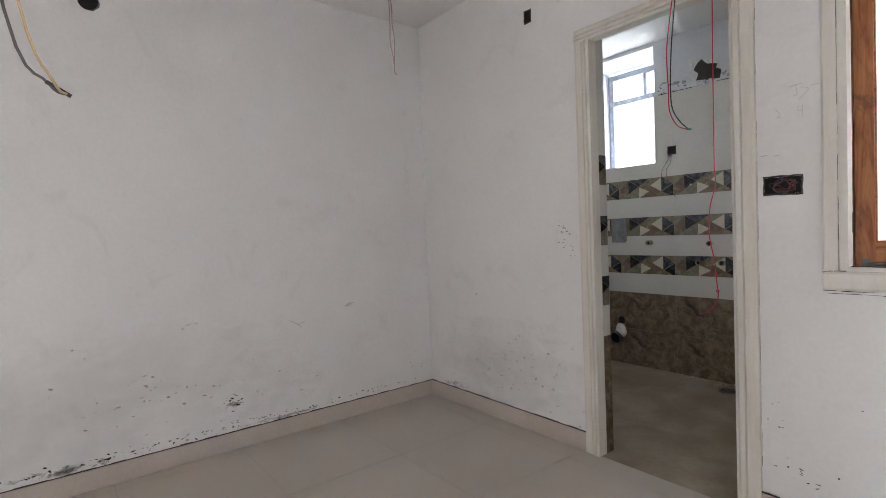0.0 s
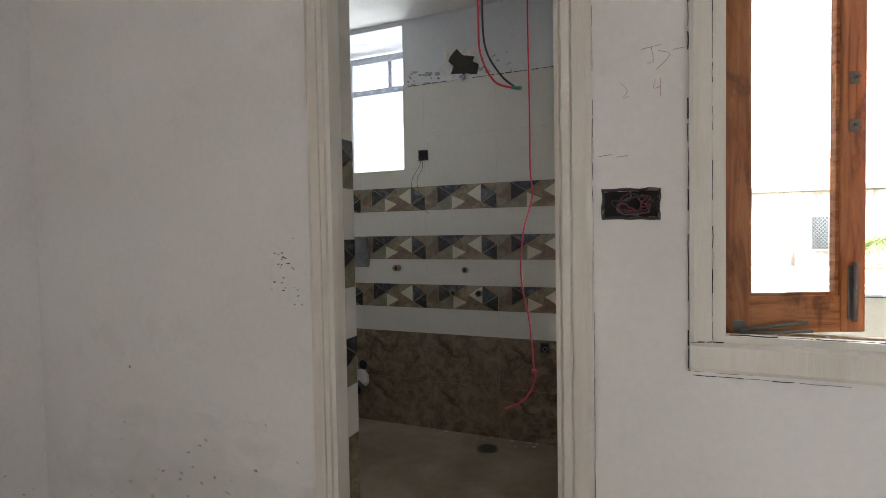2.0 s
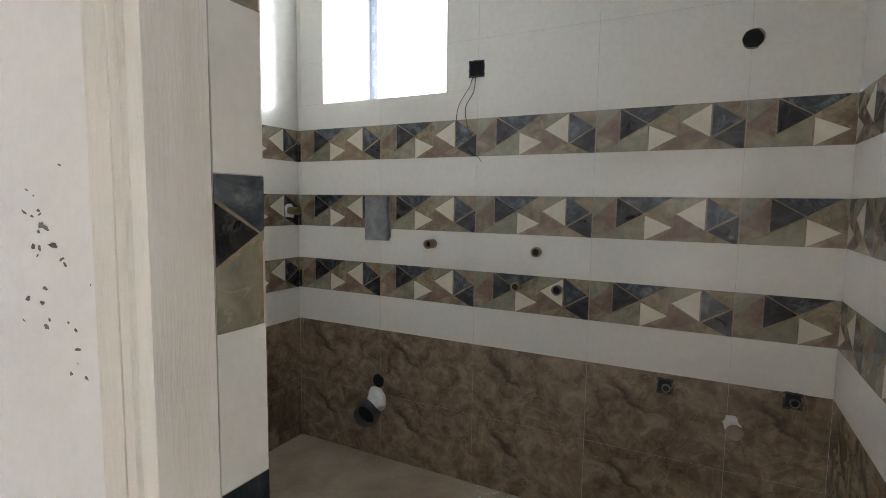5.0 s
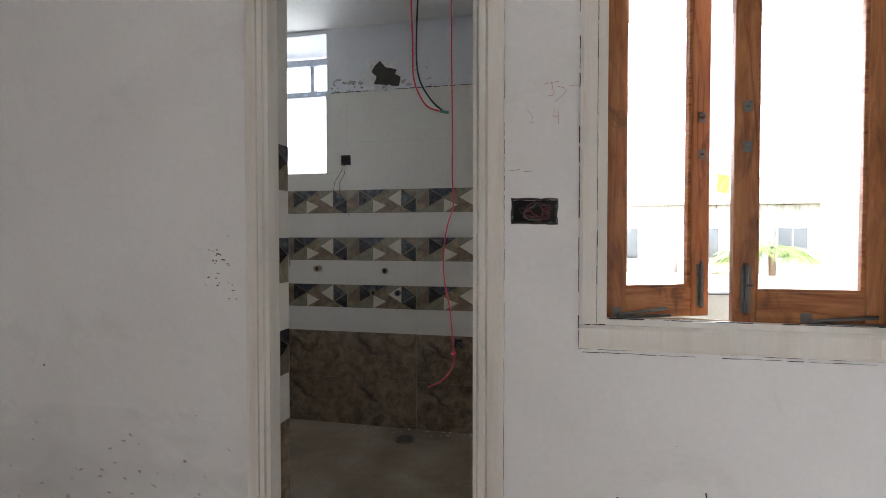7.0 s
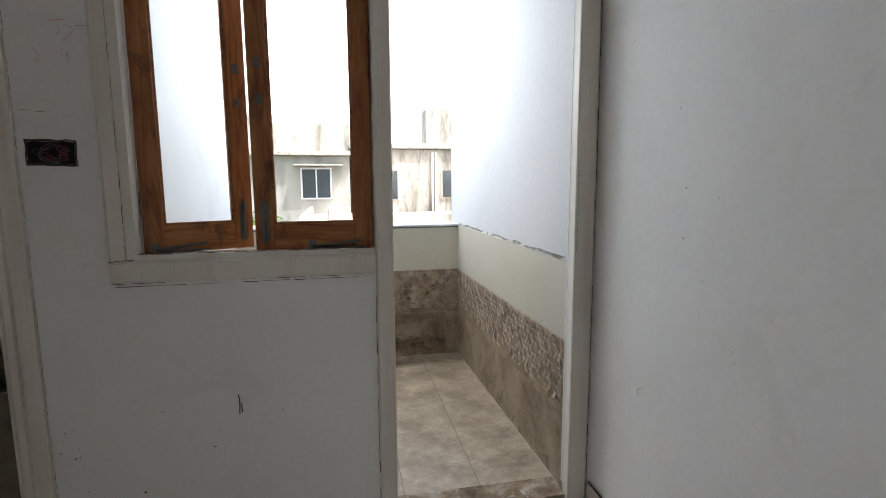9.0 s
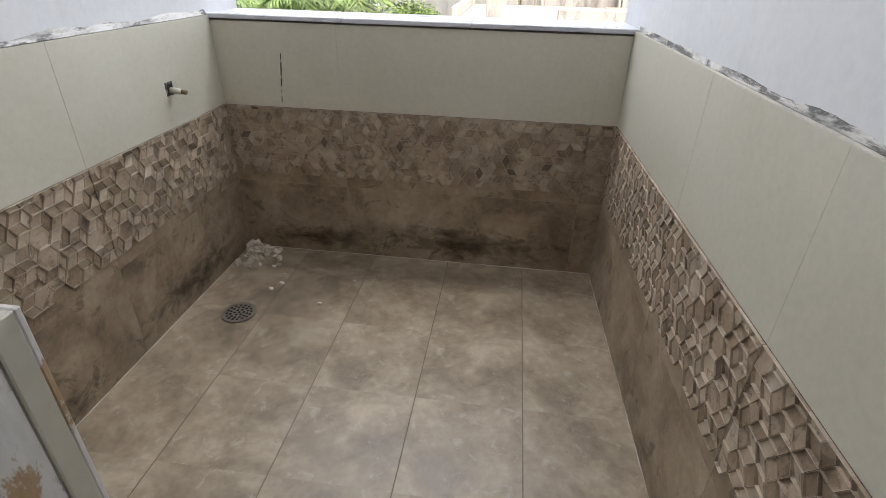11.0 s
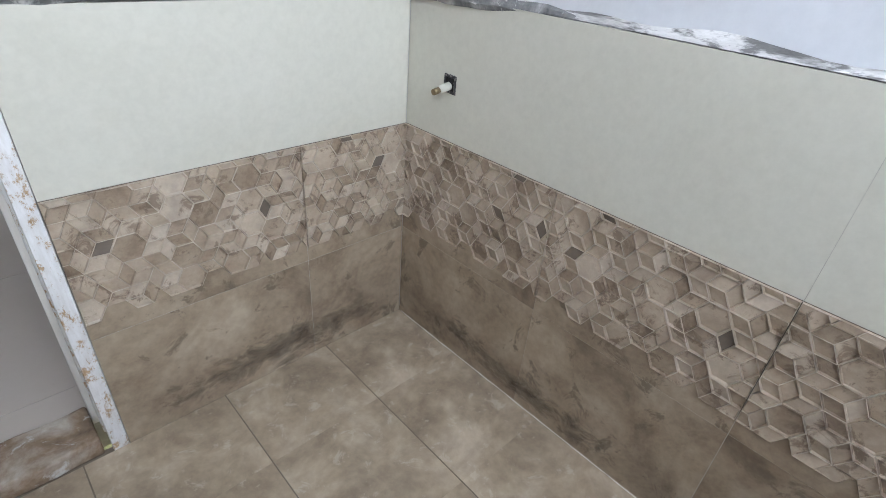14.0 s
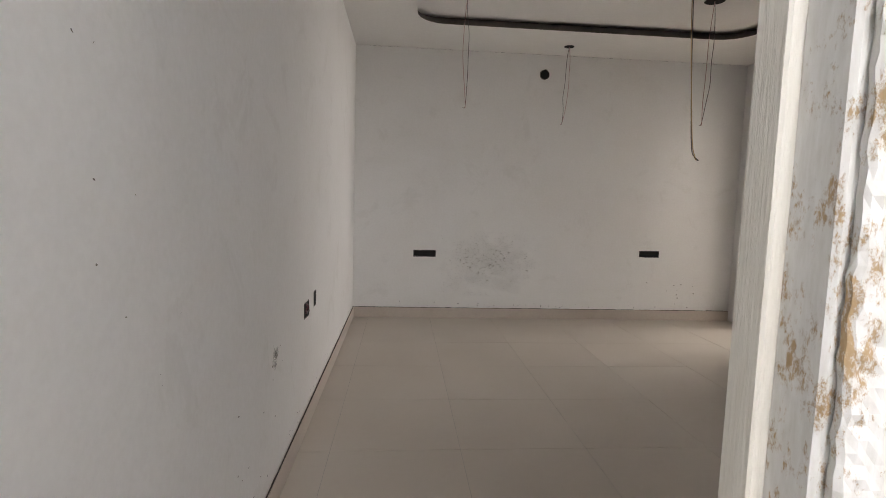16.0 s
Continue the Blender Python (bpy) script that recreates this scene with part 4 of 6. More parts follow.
def hanging_wire(at, drops, mats, r=0.0022, hole=0.045, label="pair of thin lamp wires hanging from a ceiling hole"):
    ob = thing("hanging_wire", at, label, "wire", "wires hanging from the ceiling")
    if hole:
        part("ceiling_hole", disc(bmesh.new(), Vector(at) + Vector((0, 0, -0.001)), (0, 0, -1), hole, 0.002, 20), BLACK, ob, "round dark cut-out")
    for d, m in zip(drops, mats):
        part("strand", tube(bmesh.new(), [Vector(at) + Vector(p) for p in d], r, 6, 5), m, ob)
    return ob


CT = CZ + 0.07
def two_strands(length, sway, seed):
    rnd = random.Random(seed)
    out = []
    for k in range(2):
        pts = [(0, 0, 0)]
        for j in range(1, 7):
            s = j / 6
            spread = math.sin(s * math.pi) * 0.02 * (1 if k else -1)
            pts.append((spread + sway * s * s + rnd.uniform(-0.004, 0.004), rnd.uniform(-0.006, 0.006), -length * s))
        pts.append((sway + (0.012 if k else 0.02), 0, -length - 0.012))
        out.append(pts)
    return out


hanging_wire((1.91, -4.33, CZ), two_strands(0.68, 0.03, 1), (PINK_WIRE, GREY_WIRE))
hanging_wire((2.94, -3.55, CT), two_strands(0.78, -0.01, 2), (GREY_WIRE, PINK_WIRE), hole=0.03)
hanging_wire((1.172, -3.33, CT), two_strands(0.87, 0.03, 3), (GREY_WIRE, PINK_WIRE), hole=0.07)
hanging_wire((0.49, -0.55, CZ), two_strands(0.53, 0.03, 5), (PINK_WIRE, PINK_WIRE), r=0.003)
hanging_wire((1.95, -2.26, CT), [[(0, 0, 0), (0, 0.04, -0.6), (0, 0.10, -1.143), (0, 0.145, -1.24), (0, 0.167, -1.254)], [(0.005, 0, 0), (0.012, 0.05, -0.6), (0.006, 0.115, -1.12), (0.003, 0.15, -1.235), (0, 0.167, -1.254)]],
             (GREY_WIRE, YELLOW_WIRE), r=0.0022, hole=0.05, label="grey and yellow cable pair hanging with a taped end")
cable = [o for o in scene.objects if o.name.startswith("hanging_wire")][-1]
part("taped_end", tube(bmesh.new(), [(1.95, -2.118, 1.402), (1.95, -2.105, 1.394), (1.948, -2.088, 1.384)], 0.0032, 6), BLACK_WIRE, cable, "black taped end")

# wires in the bathroom doorway
dw = thing("door_wire", (1.955, 0.03, 2.05), "thin red wire hanging down in the bathroom doorway", "wire")
part("strand", tube(bmesh.new(), [(1.976, 0.0, 2.05), (1.978, -0.012, 1.75), (1.983, -0.025, 1.512), (1.984, -0.03, 1.366), (1.988, -0.03, 1.296), (1.966, -0.03, 1.215), (1.958, -0.03, 1.125), (1.964, -0.03, 1.06), (1.978, -0.03, 0.99),
                                  (1.987, -0.03, 0.885), (1.991, -0.024, 0.872), (1.985, -0.026, 0.866), (1.984, -0.034, 0.874), (1.991, -0.033, 0.870), (1.984, -0.03, 0.83), (1.957, -0.03, 0.793), (1.915, -0.03, 0.77)], 0.0022, 6, 5), RED_WIRE, dw)
dw = thing("door_wire", (2.0, -0.3, CZ), "red and black ceiling cable pair with a taped end", "wire")
part("strand", tube(bmesh.new(), [(1.995, -0.3, CZ), (1.988, -0.3, 2.2), (1.98, -0.3, 2.03), (1.962, -0.3, 1.916), (1.944, -0.3, 1.78), (1.947, -0.3, 1.64), (1.95, -0.3, 1.56), (1.978, -0.3, 1.502), (2.02, -0.31, 1.482)], 0.0022, 6, 5), RED_WIRE, dw)
part("strand", tube(bmesh.new(), [(2.002, -0.302, CZ), (1.996, -0.302, 2.2), (1.988, -0.302, 2.03), (1.976, -0.302, 1.916), (1.962, -0.302, 1.78), (1.956, -0.302, 1.64), (1.962, -0.302, 1.565), (1.99, -0.302, 1.513), (2.02, -0.31, 1.484)], 0.0022, 6, 5), BLACK_WIRE, dw)
part("taped_end", tube(bmesh.new(), [(2.014, -0.309, 1.484), (2.024, -0.311, 1.481), (2.034, -0.314, 1.479)], 0.0034, 6), GREEN_TAPE, dw, "dull green taped end")

# window in the next room
w2 = thing("window_2", (-2.9, -7.38, 0.06), "tall white sliding window in the next room", "window", kind="structure")
for y0, y1, z0, z1 in ((-8.15, -8.08, 0.06, 2.2), (-6.67, -6.60, 0.06, 2.2), (-8.08, -6.67, 2.13, 2.2), (-8.08, -6.67, 0.06, 0.12)):
    part("window_frame", rbox(-2.96, -2.89, y0, y1, z0, z1, 0.004, 1), PVC_WHITE, w2)
for y0, y1 in ((-7.42, -7.36), (-7.10, -7.06)):
    part("mullion", rbox(-2.95, -2.90, y0, y1, 0.12, 2.13, 0.004, 1), PVC_WHITE, w2)

# ---- bathroom fittings ----
FY = BY1
PVC_DARK = flat("dusty_grey_pvc", (0.105, 0.10, 0.092), 0.5)
bw = thing("window_3", (0.5, 2.0, WZ0), "white plastic bathroom window with its protective film", "window", kind="structure")
# Frame and mullion take the uPVC whose colour holds the shade.
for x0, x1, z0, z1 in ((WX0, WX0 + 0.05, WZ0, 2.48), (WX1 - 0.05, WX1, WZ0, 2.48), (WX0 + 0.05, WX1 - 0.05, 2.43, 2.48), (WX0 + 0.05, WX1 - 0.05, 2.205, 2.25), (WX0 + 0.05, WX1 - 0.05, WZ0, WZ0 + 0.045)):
    part("window_frame", rbox(x0, x1, 1.97, 2.03, z0, z1, 0.004, 1), PVC_SHADED, bw)
part("mullion", rbox(0.52, 0.555, 1.972, 2.028, 2.25, 2.43, 0.004, 1), PVC_SHADED, bw)
rnd = random.Random(9)
for k in range(9):
    z = WZ0 + 0.06 + k * 0.09
    part("film_mark", box(bmesh.new(), WX0 + 0.014, WX0 + 0.03, 1.9685, 1.9698, z, z + 0.035), FILM_BLUE, bw, "blue printed protective film")
for k in range(5):
    x = WX0 + 0.09 + k * 0.1
    part("film_mark", box(bmesh.new(), x, x + 0.03, 1.9685, 1.9698, 2.22, 2.235), FILM_BLUE, bw, "blue printed protective film")
for x0, x1, z0, z1 in ((WX0 + 0.05, 0.52, 2.25, 2.43), (0.555, WX1 - 0.05, 2.25, 2.43)):
    pn = part("pane", box(bmesh.new(), x0, x1, 1.998, 2.002, z0, z1), GLASS, bw, "clear glass pane")
    pn.visible_shadow = False

ob = socket_box((0.955, FY, 1.688), (0, -1, 0), 0.062, 0.062, False, "dark lamp box with loose thin wires on the tiles", 14)
for k, pts in enumerate(([(0.94, 0, 1.665), (0.93, -0.01, 1.62), (0.885, -0.012, 1.55), (0.875, -0.01, 1.47), (0.9, -0.012, 1.41), (0.935, -0.01, 1.43), (0.92, -0.012, 1.38), (0.96, -0.01, 1.36), (0.985, -0.006, 1.33)],
                         [(0.95, 0, 1.66), (0.948, -0.01, 1.6), (0.915, -0.012, 1.54), (0.925, -0.01, 1.46), (0.945, -0.012, 1.42), (0.905, -0.01, 1.40)])):
    part("wire", tube(bmesh.new(), [(x, FY + y, z) for x, y, z in pts], 0.0016, 5, 5), BLACK_WIRE, ob)
wall_hole((1.878, FY, 1.682), (0, -1, 0), 0.028, "round black pipe hole in the white tiles")
wall_hole((0.495, FY, 0.358), (0, -1, 0), 0.03, "small black hole above the waste pipe")

mb = thing("metal_box", (0.485, FY, 1.0), "grey galvanised concealed valve box on the tiles", "box")
bm = prism(bmesh.new(), [(0.432, FY), (0.432, FY - 0.016), (0.437, FY - 0.022), (0.548, FY - 0.022), (0.553, FY - 0.016), (0.553, FY)], "z", 1.0, 1.19)
part("cover", bm, GALVANISED, mb)
part("flange", rbox(0.5535, 0.562, FY - 0.006, FY, 1.01, 1.185, 0.002, 1), GALVANISED, mb)


def pipe_stub(at, normal, r, length, mat, label, hole=True, collar=None):
    ob = thing("pipe_stub", at, label, "pipe", "plumbing points")
    n = Vector(normal)
    if collar:
        part("collar", disc(bmesh.new(), Vector(at) + n * 0.0005, n, r * 1.9, 0.003, 14, 0.2, random.Random(3)), collar, ob)
    part("pipe", ring(bmesh.new(), at, n, r * 0.72, r, length, 14), mat, ob)
    part("plug", disc(bmesh.new(), Vector(at) + n * (length * 0.6), n, r * 0.74, 0.002, 14), BLACK, ob)
    return ob


for x, z, ln, m in ((0.77, 0.997, 0.05, BRASS), (1.218, 0.988, 0.02, BRASS), (1.143, 0.85, 0.03, BRASS), (1.301, 0.85, 0.02, STEEL)):
    pipe_stub((x, FY, z), (0, -1, 0), 0.019, ln, m, "small capped brass water point on the tiles", collar=None)
pipe_stub((BX0, 1.54, 1.12), (1, 0, 0), 0.018, 0.06, BRASS, "brass water point with a white plug", collar=WHITE_CEMENT)
for x, z in ((1.685, 0.551), (2.05, 0.57)):
    socket_box((x, FY, z), (0, -1, 0), 0.048, 0.05, False, "square cut-out with a water point in the brown tiles", 15)
    pipe_stub((x + 0.004, FY - 0.003, z - 0.004), (0, -1, 0), 0.014, 0.012, STEEL, "small water point in a tile cut-out")
wp = thing("waste_pipe", (0.45, FY, 0.21), "grey plastic waste pipe stub with white cement collar", "pipe")
part("pipe", ring(bmesh.new(), (0.455, FY, 0.215), (0.15, -1, -0.08), 0.047, 0.053, 0.075, 24), PVC_DARK, wp)
part("inside", disc(bmesh.new(), (0.46, FY - 0.03, 0.212), (0.15, -1, -0.08), 0.048, 0.002, 24), BLACK, wp)
bm = bmesh.new()
bmesh.ops.create_icosphere(bm, subdivisions=3, radius=0.058, matrix=pose(0.488, FY, 0.268) @ Matrix.Diagonal((0.85, 0.5, 1.1, 1)))
for v in bm.verts:
    v.co += v.normal * noise.noise(v.co * 30) * 0.012
part("collar", bm, WHITE_CEMENT, wp, "lumpy white cement")
cap = thing("floor_trap_plug", (1.90, FY, 0.44), "round grey plastic pipe cap with cement on the tiles", "pipe cap")
bm = bmesh.new()
bmesh.ops.create_uvsphere(bm, u_segments=16, v_segments=10, radius=0.027, matrix=pose(1.90, FY, 0.435) @ Matrix.Diagonal((1, 0.8, 1, 1)))
part("dome", bm, BATH_FLOOR, cap)
part("collar", disc(bmesh.new(), (1.889, FY - 0.0005, 0.462), (0, -1, 0), 0.026, 0.003, 14, 0.2, random.Random(5)), WHITE_CEMENT, cap, "white cement smear")


def floor_drain(at, r, label):
    ob = thing("floor_drain", at, label, "drain", "floor drains")
    x, y, z = at
    part("rim", ring(bmesh.new(), (x, y, z), (0, 0, 1), r * 0.82, r, 0.006, 32), DRAIN_STEEL, ob)
    part("grate", disc(bmesh.new(), (x, y, z + 0.0005), (0, 0, 1), r * 0.83, 0.003, 32), DRAIN_STEEL, ob)
    bm = bmesh.new()
    for rr, n in ((0.0, 1), (0.26, 6), (0.5, 12), (0.7, 16)):
        for k in range(n):
            g = 2 * math.pi * k / n + rr
            disc(bm, (x + rr * r * math.cos(g), y + rr * r * math.sin(g), z + 0.0036), (0, 0, 1), r * 0.085, 0.0004, 10)
    part("holes", bm, BLACK, ob)
    return ob


floor_drain((1.395, 1.435, 0.0), 0.06, "round steel drain in the cement floor")
floor_drain((2.53, 1.243, 0.0), 0.057, "round perforated steel drain in the floor tiles")

# plaster crumbs on the bathroom floor
cr = bmesh.new()
rnd = random.Random(52)
for k in range(70):
    x, y, s = rnd.uniform(1.0, 2.1), BY1 - 0.012 - abs(rnd.gauss(0, 0.05)), rnd.uniform(0.002, 0.007)
    bmesh.ops.create_icosphere(cr, subdivisions=1, radius=s, matrix=pose(x, y, s * 0.35, rnd.uniform(0, 90), 0, rnd.uniform(0, 180)) @ Matrix.Diagonal((1.5, 1, 0.6, 1)))
tagged(part("crumbs", cr, RUBBLE), "grey plaster crumbs along the bathroom wall", "debris", kind="stuff")

# broken plaster above the tiles
bk = thing("broken_plaster", (1.2, BY1 + 0.012, 2.2), "broken plaster patch with a dark conduit hole", "plaster damage")
part("torn_edge", disc(bmesh.new(), (1.19, BY1 + 0.011, 2.2), (0, -1, 0), 0.13, 0.003, 26, 0.35, random.Random(8)), WHITE_CEMENT, bk)
part("cavity", disc(bmesh.new(), (1.22, BY1 + 0.0075, 2.2), (0, -1, 0), 0.08, 0.002, 22, 0.4, random.Random(4)), GAP, bk)
part("pipe_end", ring(bmesh.new(), (1.215, BY1 + 0.006, 2.125), (0, -1, 0), 0.012, 0.018, 0.03, 12), PVC_WHITE, bk)
mark_patch(wall_bath_far, (1.19, BY1 + 0.012, 2.17), (0, -1, 0), (0.13, 0.035), 46, 0.03, STAIN_SOFT, 43)
mark_patch(wall_bath_far, (1.02, BY1 + 0.012, 2.16), (0, -1, 0), (0.08, 0.02), 14, 0.012, STAIN, 41)
mark_patch(wall_bath_far, (0.88, BY1 + 0.012, 2.13), (0, -1, 0), (0.03, 0.012), 9, 0.009, STAIN, 42)


# dark hairline gaps between frames and wall
def gap_line(parent, a, b, seed, r=0.0007):
    rnd = random.Random(seed)
    a, b = Vector(a), Vector(b)
    n = max(4, int((b - a).length / 0.05))
    bm = bmesh.new()
    for k in range(n):
        if rnd.random() < 0.8:
            p, q = a.lerp(b, k / n), a.lerp(b, (k + rnd.uniform(0.7, 1.05)) / n)
            w = rnd.uniform(0.3, 1.0) * r
            tube(bm, [p, p.lerp(q, 0.5) + Vector((rnd.uniform(-1, 1), 0, rnd.uniform(-1, 1))) * 0.0012, q], w, 4, 1)
    return part("gap", bm, STAIN_DARK, parent, "dark hairline gap")


gap_line(wall_front, (1.316, -0.0005, 0.1), (1.316, -0.0005, 2.1), 1, 0.0011)
gap_line(wall_front, (2.127, -0.0005, 0.1), (2.127, -0.0005, 2.1), 2)
gap_line(wall_front, (2.330, -0.0005, 0.9), (2.330, -0.0005, 2.06), 3, 0.0014)
gap_line(wall_front, (2.33, -0.0005, 0.8955), (3.09, -0.0005, 0.8955), 4, 0.0017)
gap_line(wall_front, (2.34, -0.0005, 0.886), (3.09, -0.0005, 0.888), 14, 0.0012)
gap_line(wall_front, (2.331, -0.0185, 0.963), (2.40, -0.0145, 0.9655), 24, 0.0016)
gap_line(wall_front, (2.41, -0.006, 0.981), (3.085, -0.006, 0.981), 25, 0.0016)
gap_line(wall_front, (2.377, -0.012, 0.97), (2.377, -0.012, 2.03), 26, 0.0011)
gap_line(wall_front, (3.09, -0.0005, 0.11), (3.09, -0.0005, 0.89), 5, 0.0014)
gap_line(wall_front, (1.316, -0.0005, 2.117), (2.127, -0.0005, 2.117), 6)
gap_line(wall_right, (RX - 0.0005, -0.002, 0.11), (RX - 0.0005, -0.002, 2.2), 7, 0.0012)
gap_line(wall_back, (0.02, BY + 0.0005, 2.568), (3.8, BY + 0.0005, 2.568), 8, 0.0006)
gap_line(wall_bath_far, (0.86, BY1 + 0.0105, 2.119), (2.14, BY1 + 0.0105, 2.119), 9, 0.004)
gap_line(wall_bath_far, (0.86, BY1 + 0.0105, 2.121), (2.14, BY1 + 0.0105, 2.119), 19, 0.004)

# ---- balcony fittings ----
for y, z in ((1.408, 0.705), (0.262, 0.717)):
    socket_box((AX0, y, z), (1, 0, 0), 0.034, 0.036, False, "square tile cut-out around a tap point", 16)
    tp = thing("tap_point", (AX0 + 0.003, y, z - 0.006), "cream plastic water point sticking out of the tiles", "pipe", "tap points")
    bm = tube(bmesh.new(), [(AX0 + 0.003, y, z - 0.004), (AX0 + 0.036, y + 0.003, z - 0.008)], 0.009, 12, 1)
    part("pipe", bm, CREAM_TILE, tp)
    part("plug", tube(bmesh.new(), [(AX0 + 0.036, y + 0.003, z - 0.008), (AX0 + 0.052, y + 0.004, z - 0.010)], 0.0068, 12, 1), BRASS, tp)

ck = bmesh.new()
for za, zb, rr in ((0.775, 0.752, 0.0012), (0.745, 0.70, 0.0018), (0.694, 0.664, 0.0016), (0.65, 0.642, 0.001), (0.63, 0.607, 0.0012)):
    tube(ck, [(2.571 + (z - 0.605) * 0.1, AY1 - 0.0003, z) for z in (za, (za + zb) / 2 + 0.001, zb)], rr * 1.5, 4, 3)
part("crack", ck, STAIN_DARK, parapet, "dark hairline crack")


def mortar_line(name, x0, y0, y1, z, n_out, seed, skew=0.0):
    """Rough mortar left along the top of the tiles."""
    rnd = random.Random(seed)
    bm = bmesh.new()
    k_out = 1.0 if n_out > 0 else 0.3
    n = 46
    prev = None
    for k in range(n + 1):
        y = y0 + (y1 - y0) * k / n
        x = x0 + skew * (1 - k / n)
        t0, t1 = (0.009 + 0.007 * noise.noise((y * 9, seed, 0))) * k_out, (0.004 + 0.012 * noise.noise((y * 7, seed, 4))) * (0.4 + 0.6 * k_out)
        row = [bm.verts.new(p) for p in ((x, y, z - 0.004), (x + n_out * t0, y, z), (x + n_out * t0 * 0.8, y, z + t1 * 0.4), (x, y, z + t1 + 0.01))]
        if prev:
            for j in range(3):
                bm.faces.new((prev[j], row[j], row[j + 1], prev[j + 1]))
        prev = row
    bmesh.ops.recalc_face_normals(bm, faces=bm.faces)
    return setting(name, bm, CEMENT_EDGE, "rough cement line along the top of the tiles", "mortar")


mortar_line("trim_mortar_left", AX0 - 0.012, 0.12, 1.70, 0.89, 1, 3)
mortar_line("trim_mortar_right", AX1 + 0.012, 0.12, 1.70, 0.89, -1, 7, SPLAY)

bm = prism(bmesh.new(), [(AX0 - 0.012, 0.868), (AX0 + 0.006, 0.872), (AX0 + 0.010, 0.884), (AX0 + 0.002, 0.905), (AX0 - 0.012, 0.915)], "y", 0.118, 0.62)
bmesh.ops.subdivide_edges(bm, edges=[e for e in bm.edges if e.calc_length() > 0.3], cuts=30, use_grid_fill=True)
for v in bm.verts:
    thin = max(0.0, min(1.0, (v.co.y - 0.2) / 0.42))
    v.co += Vector(((AX0 - 0.011 - v.co.x) * thin * 0.8 + noise.noise(v.co * 21) * 0.003, 0, (0.889 - v.co.z) * thin * 0.75 + noise.noise(v.co * 17) * 0.006))
setting("trim_cement_corner", bm, CEMENT, "dark grey cement smeared along the tile top", "mortar")

# rubble heap in the far corner, and crumbs
rb = bmesh.new()
rnd = random.Random(21)
for k in range(110):
    d = abs(rnd.gauss(0, 0.062))
    g = rnd.uniform(-math.pi / 2, 0)
    x, y = AX0 + 0.02 + d * math.cos(g) * 1.2, AY1 - 0.02 + d * math.sin(g) * 1.4
    s = rnd.uniform(0.005, 0.016)
    z = max(0.0, 0.03 - d * 0.35) * rnd.random() + s * 0.3
    m = pose(x, y, z, rnd.uniform(0, 90), rnd.uniform(0, 90), rnd.uniform(0, 180)) @ Matrix.Diagonal((s * rnd.uniform(0.6, 1.8), s, s * rnd.uniform(0.25, 0.7), 1))
    bmesh.ops.create_cube(rb, size=1.6, matrix=m)
ob = tagged(part("rubble", rb, RUBBLE), "small heap of broken plaster and tile chips in the corner", "rubble", kind="stuff")
cr = bmesh.new()
for x, y in ((2.575, 1.40), (2.585, 1.50), (2.60, 1.44), (2.78, 1.34), (2.52, 1.55), (2.86, 1.50)):
    s = rnd.uniform(0.005, 0.009)
    bmesh.ops.create_icosphere(cr, subdivisions=1, radius=s, matrix=pose(x, y, s * 0.4, 20, 30, rnd.uniform(0, 180)) @ Matrix.Diagonal((1.4, 1, 0.6, 1)))
tagged(part("crumbs", cr, WHITE_CEMENT), "white plaster crumbs scattered on the floor tiles", "debris", kind="stuff")

# damp and grime on the balcony floor and low on its tiles
DAMP, DAMP_X, DAMP_Y = smudge("damp_floor", (0.15, 0.12, 0.085), 7, 0.1, 0.2, "z", 0.5), smudge("damp_tiles", (0.11, 0.082, 0.056), 13, 0.2, 0.38, "x", 0.35), smudge("damp_side_tiles", (0.11, 0.082, 0.056), 13, 0.25, 0.38, "y", 0.35)
for x0, x1, y0, y1 in ((2.35, 2.95, 0.95, 1.704), (2.6, 3.75, 1.5, 1.704)):
    ob = part("stain", box(bmesh.new(), x0, x1, y0, y1, 0.0006, 0.001), DAMP, floor_balcony, "dark damp grime on the floor tiles")
    ob.visible_shadow = False
dirt_patch(parapet, AY1 - 0.0006, ((2.4, 3.0), (0.0, 0.14)), DAMP_X, "-y")
dirt_patch(parapet, AY1 - 0.0006, ((2.8, 3.75), (0.0, 0.17)), DAMP_X, "-y")
dirt_patch(wall_between, AX0 + 0.0006, ((0.9, 1.7), (0.0, 0.16)), DAMP_Y, "+x")
dirt_patch(wall_between, AX0 + 0.0006, ((0.15, 1.0), (0.0, 0.12)), DAMP_Y, "+x")
dirt_patch(wall_front, 0.1206, ((2.36, 3.05), (0.0, 0.14)), DAMP_X, "+y")

# pale joint between the balcony walls and its floor
def caulk(name, a, b, seed):
    rnd = random.Random(seed)
    a, b = Vector(a), Vector(b)
    n = int((b - a).length / 0.03)
    bm = bmesh.new()
    pts = [a.lerp(b, k / n) + Vector((rnd.uniform(-1, 1), rnd.uniform(-1, 1), rnd.uniform(-0.3, 0.6))) * 0.0016 for k in range(n + 1)]
    tube(bm, pts, 0.002, 5, 1)
    return setting(name, bm, RUBBLE, "pale crumbly joint along the floor edge", "joint")


caulk("trim_joint_left", (AX0, 0.13, 0.0), (AX0, AY1, 0.0), 1)
caulk("trim_joint_far", (AX0, AY1, 0.0), (AX1, AY1, 0.0), 2)
caulk("trim_joint_right", (AX1, AY1, 0.0), (AX1 + SPLAY, 0.13, 0.0), 3)
caulk("trim_joint_front", (AX0, 0.096, 0.0), (3.1, 0.096, 0.0), 4)

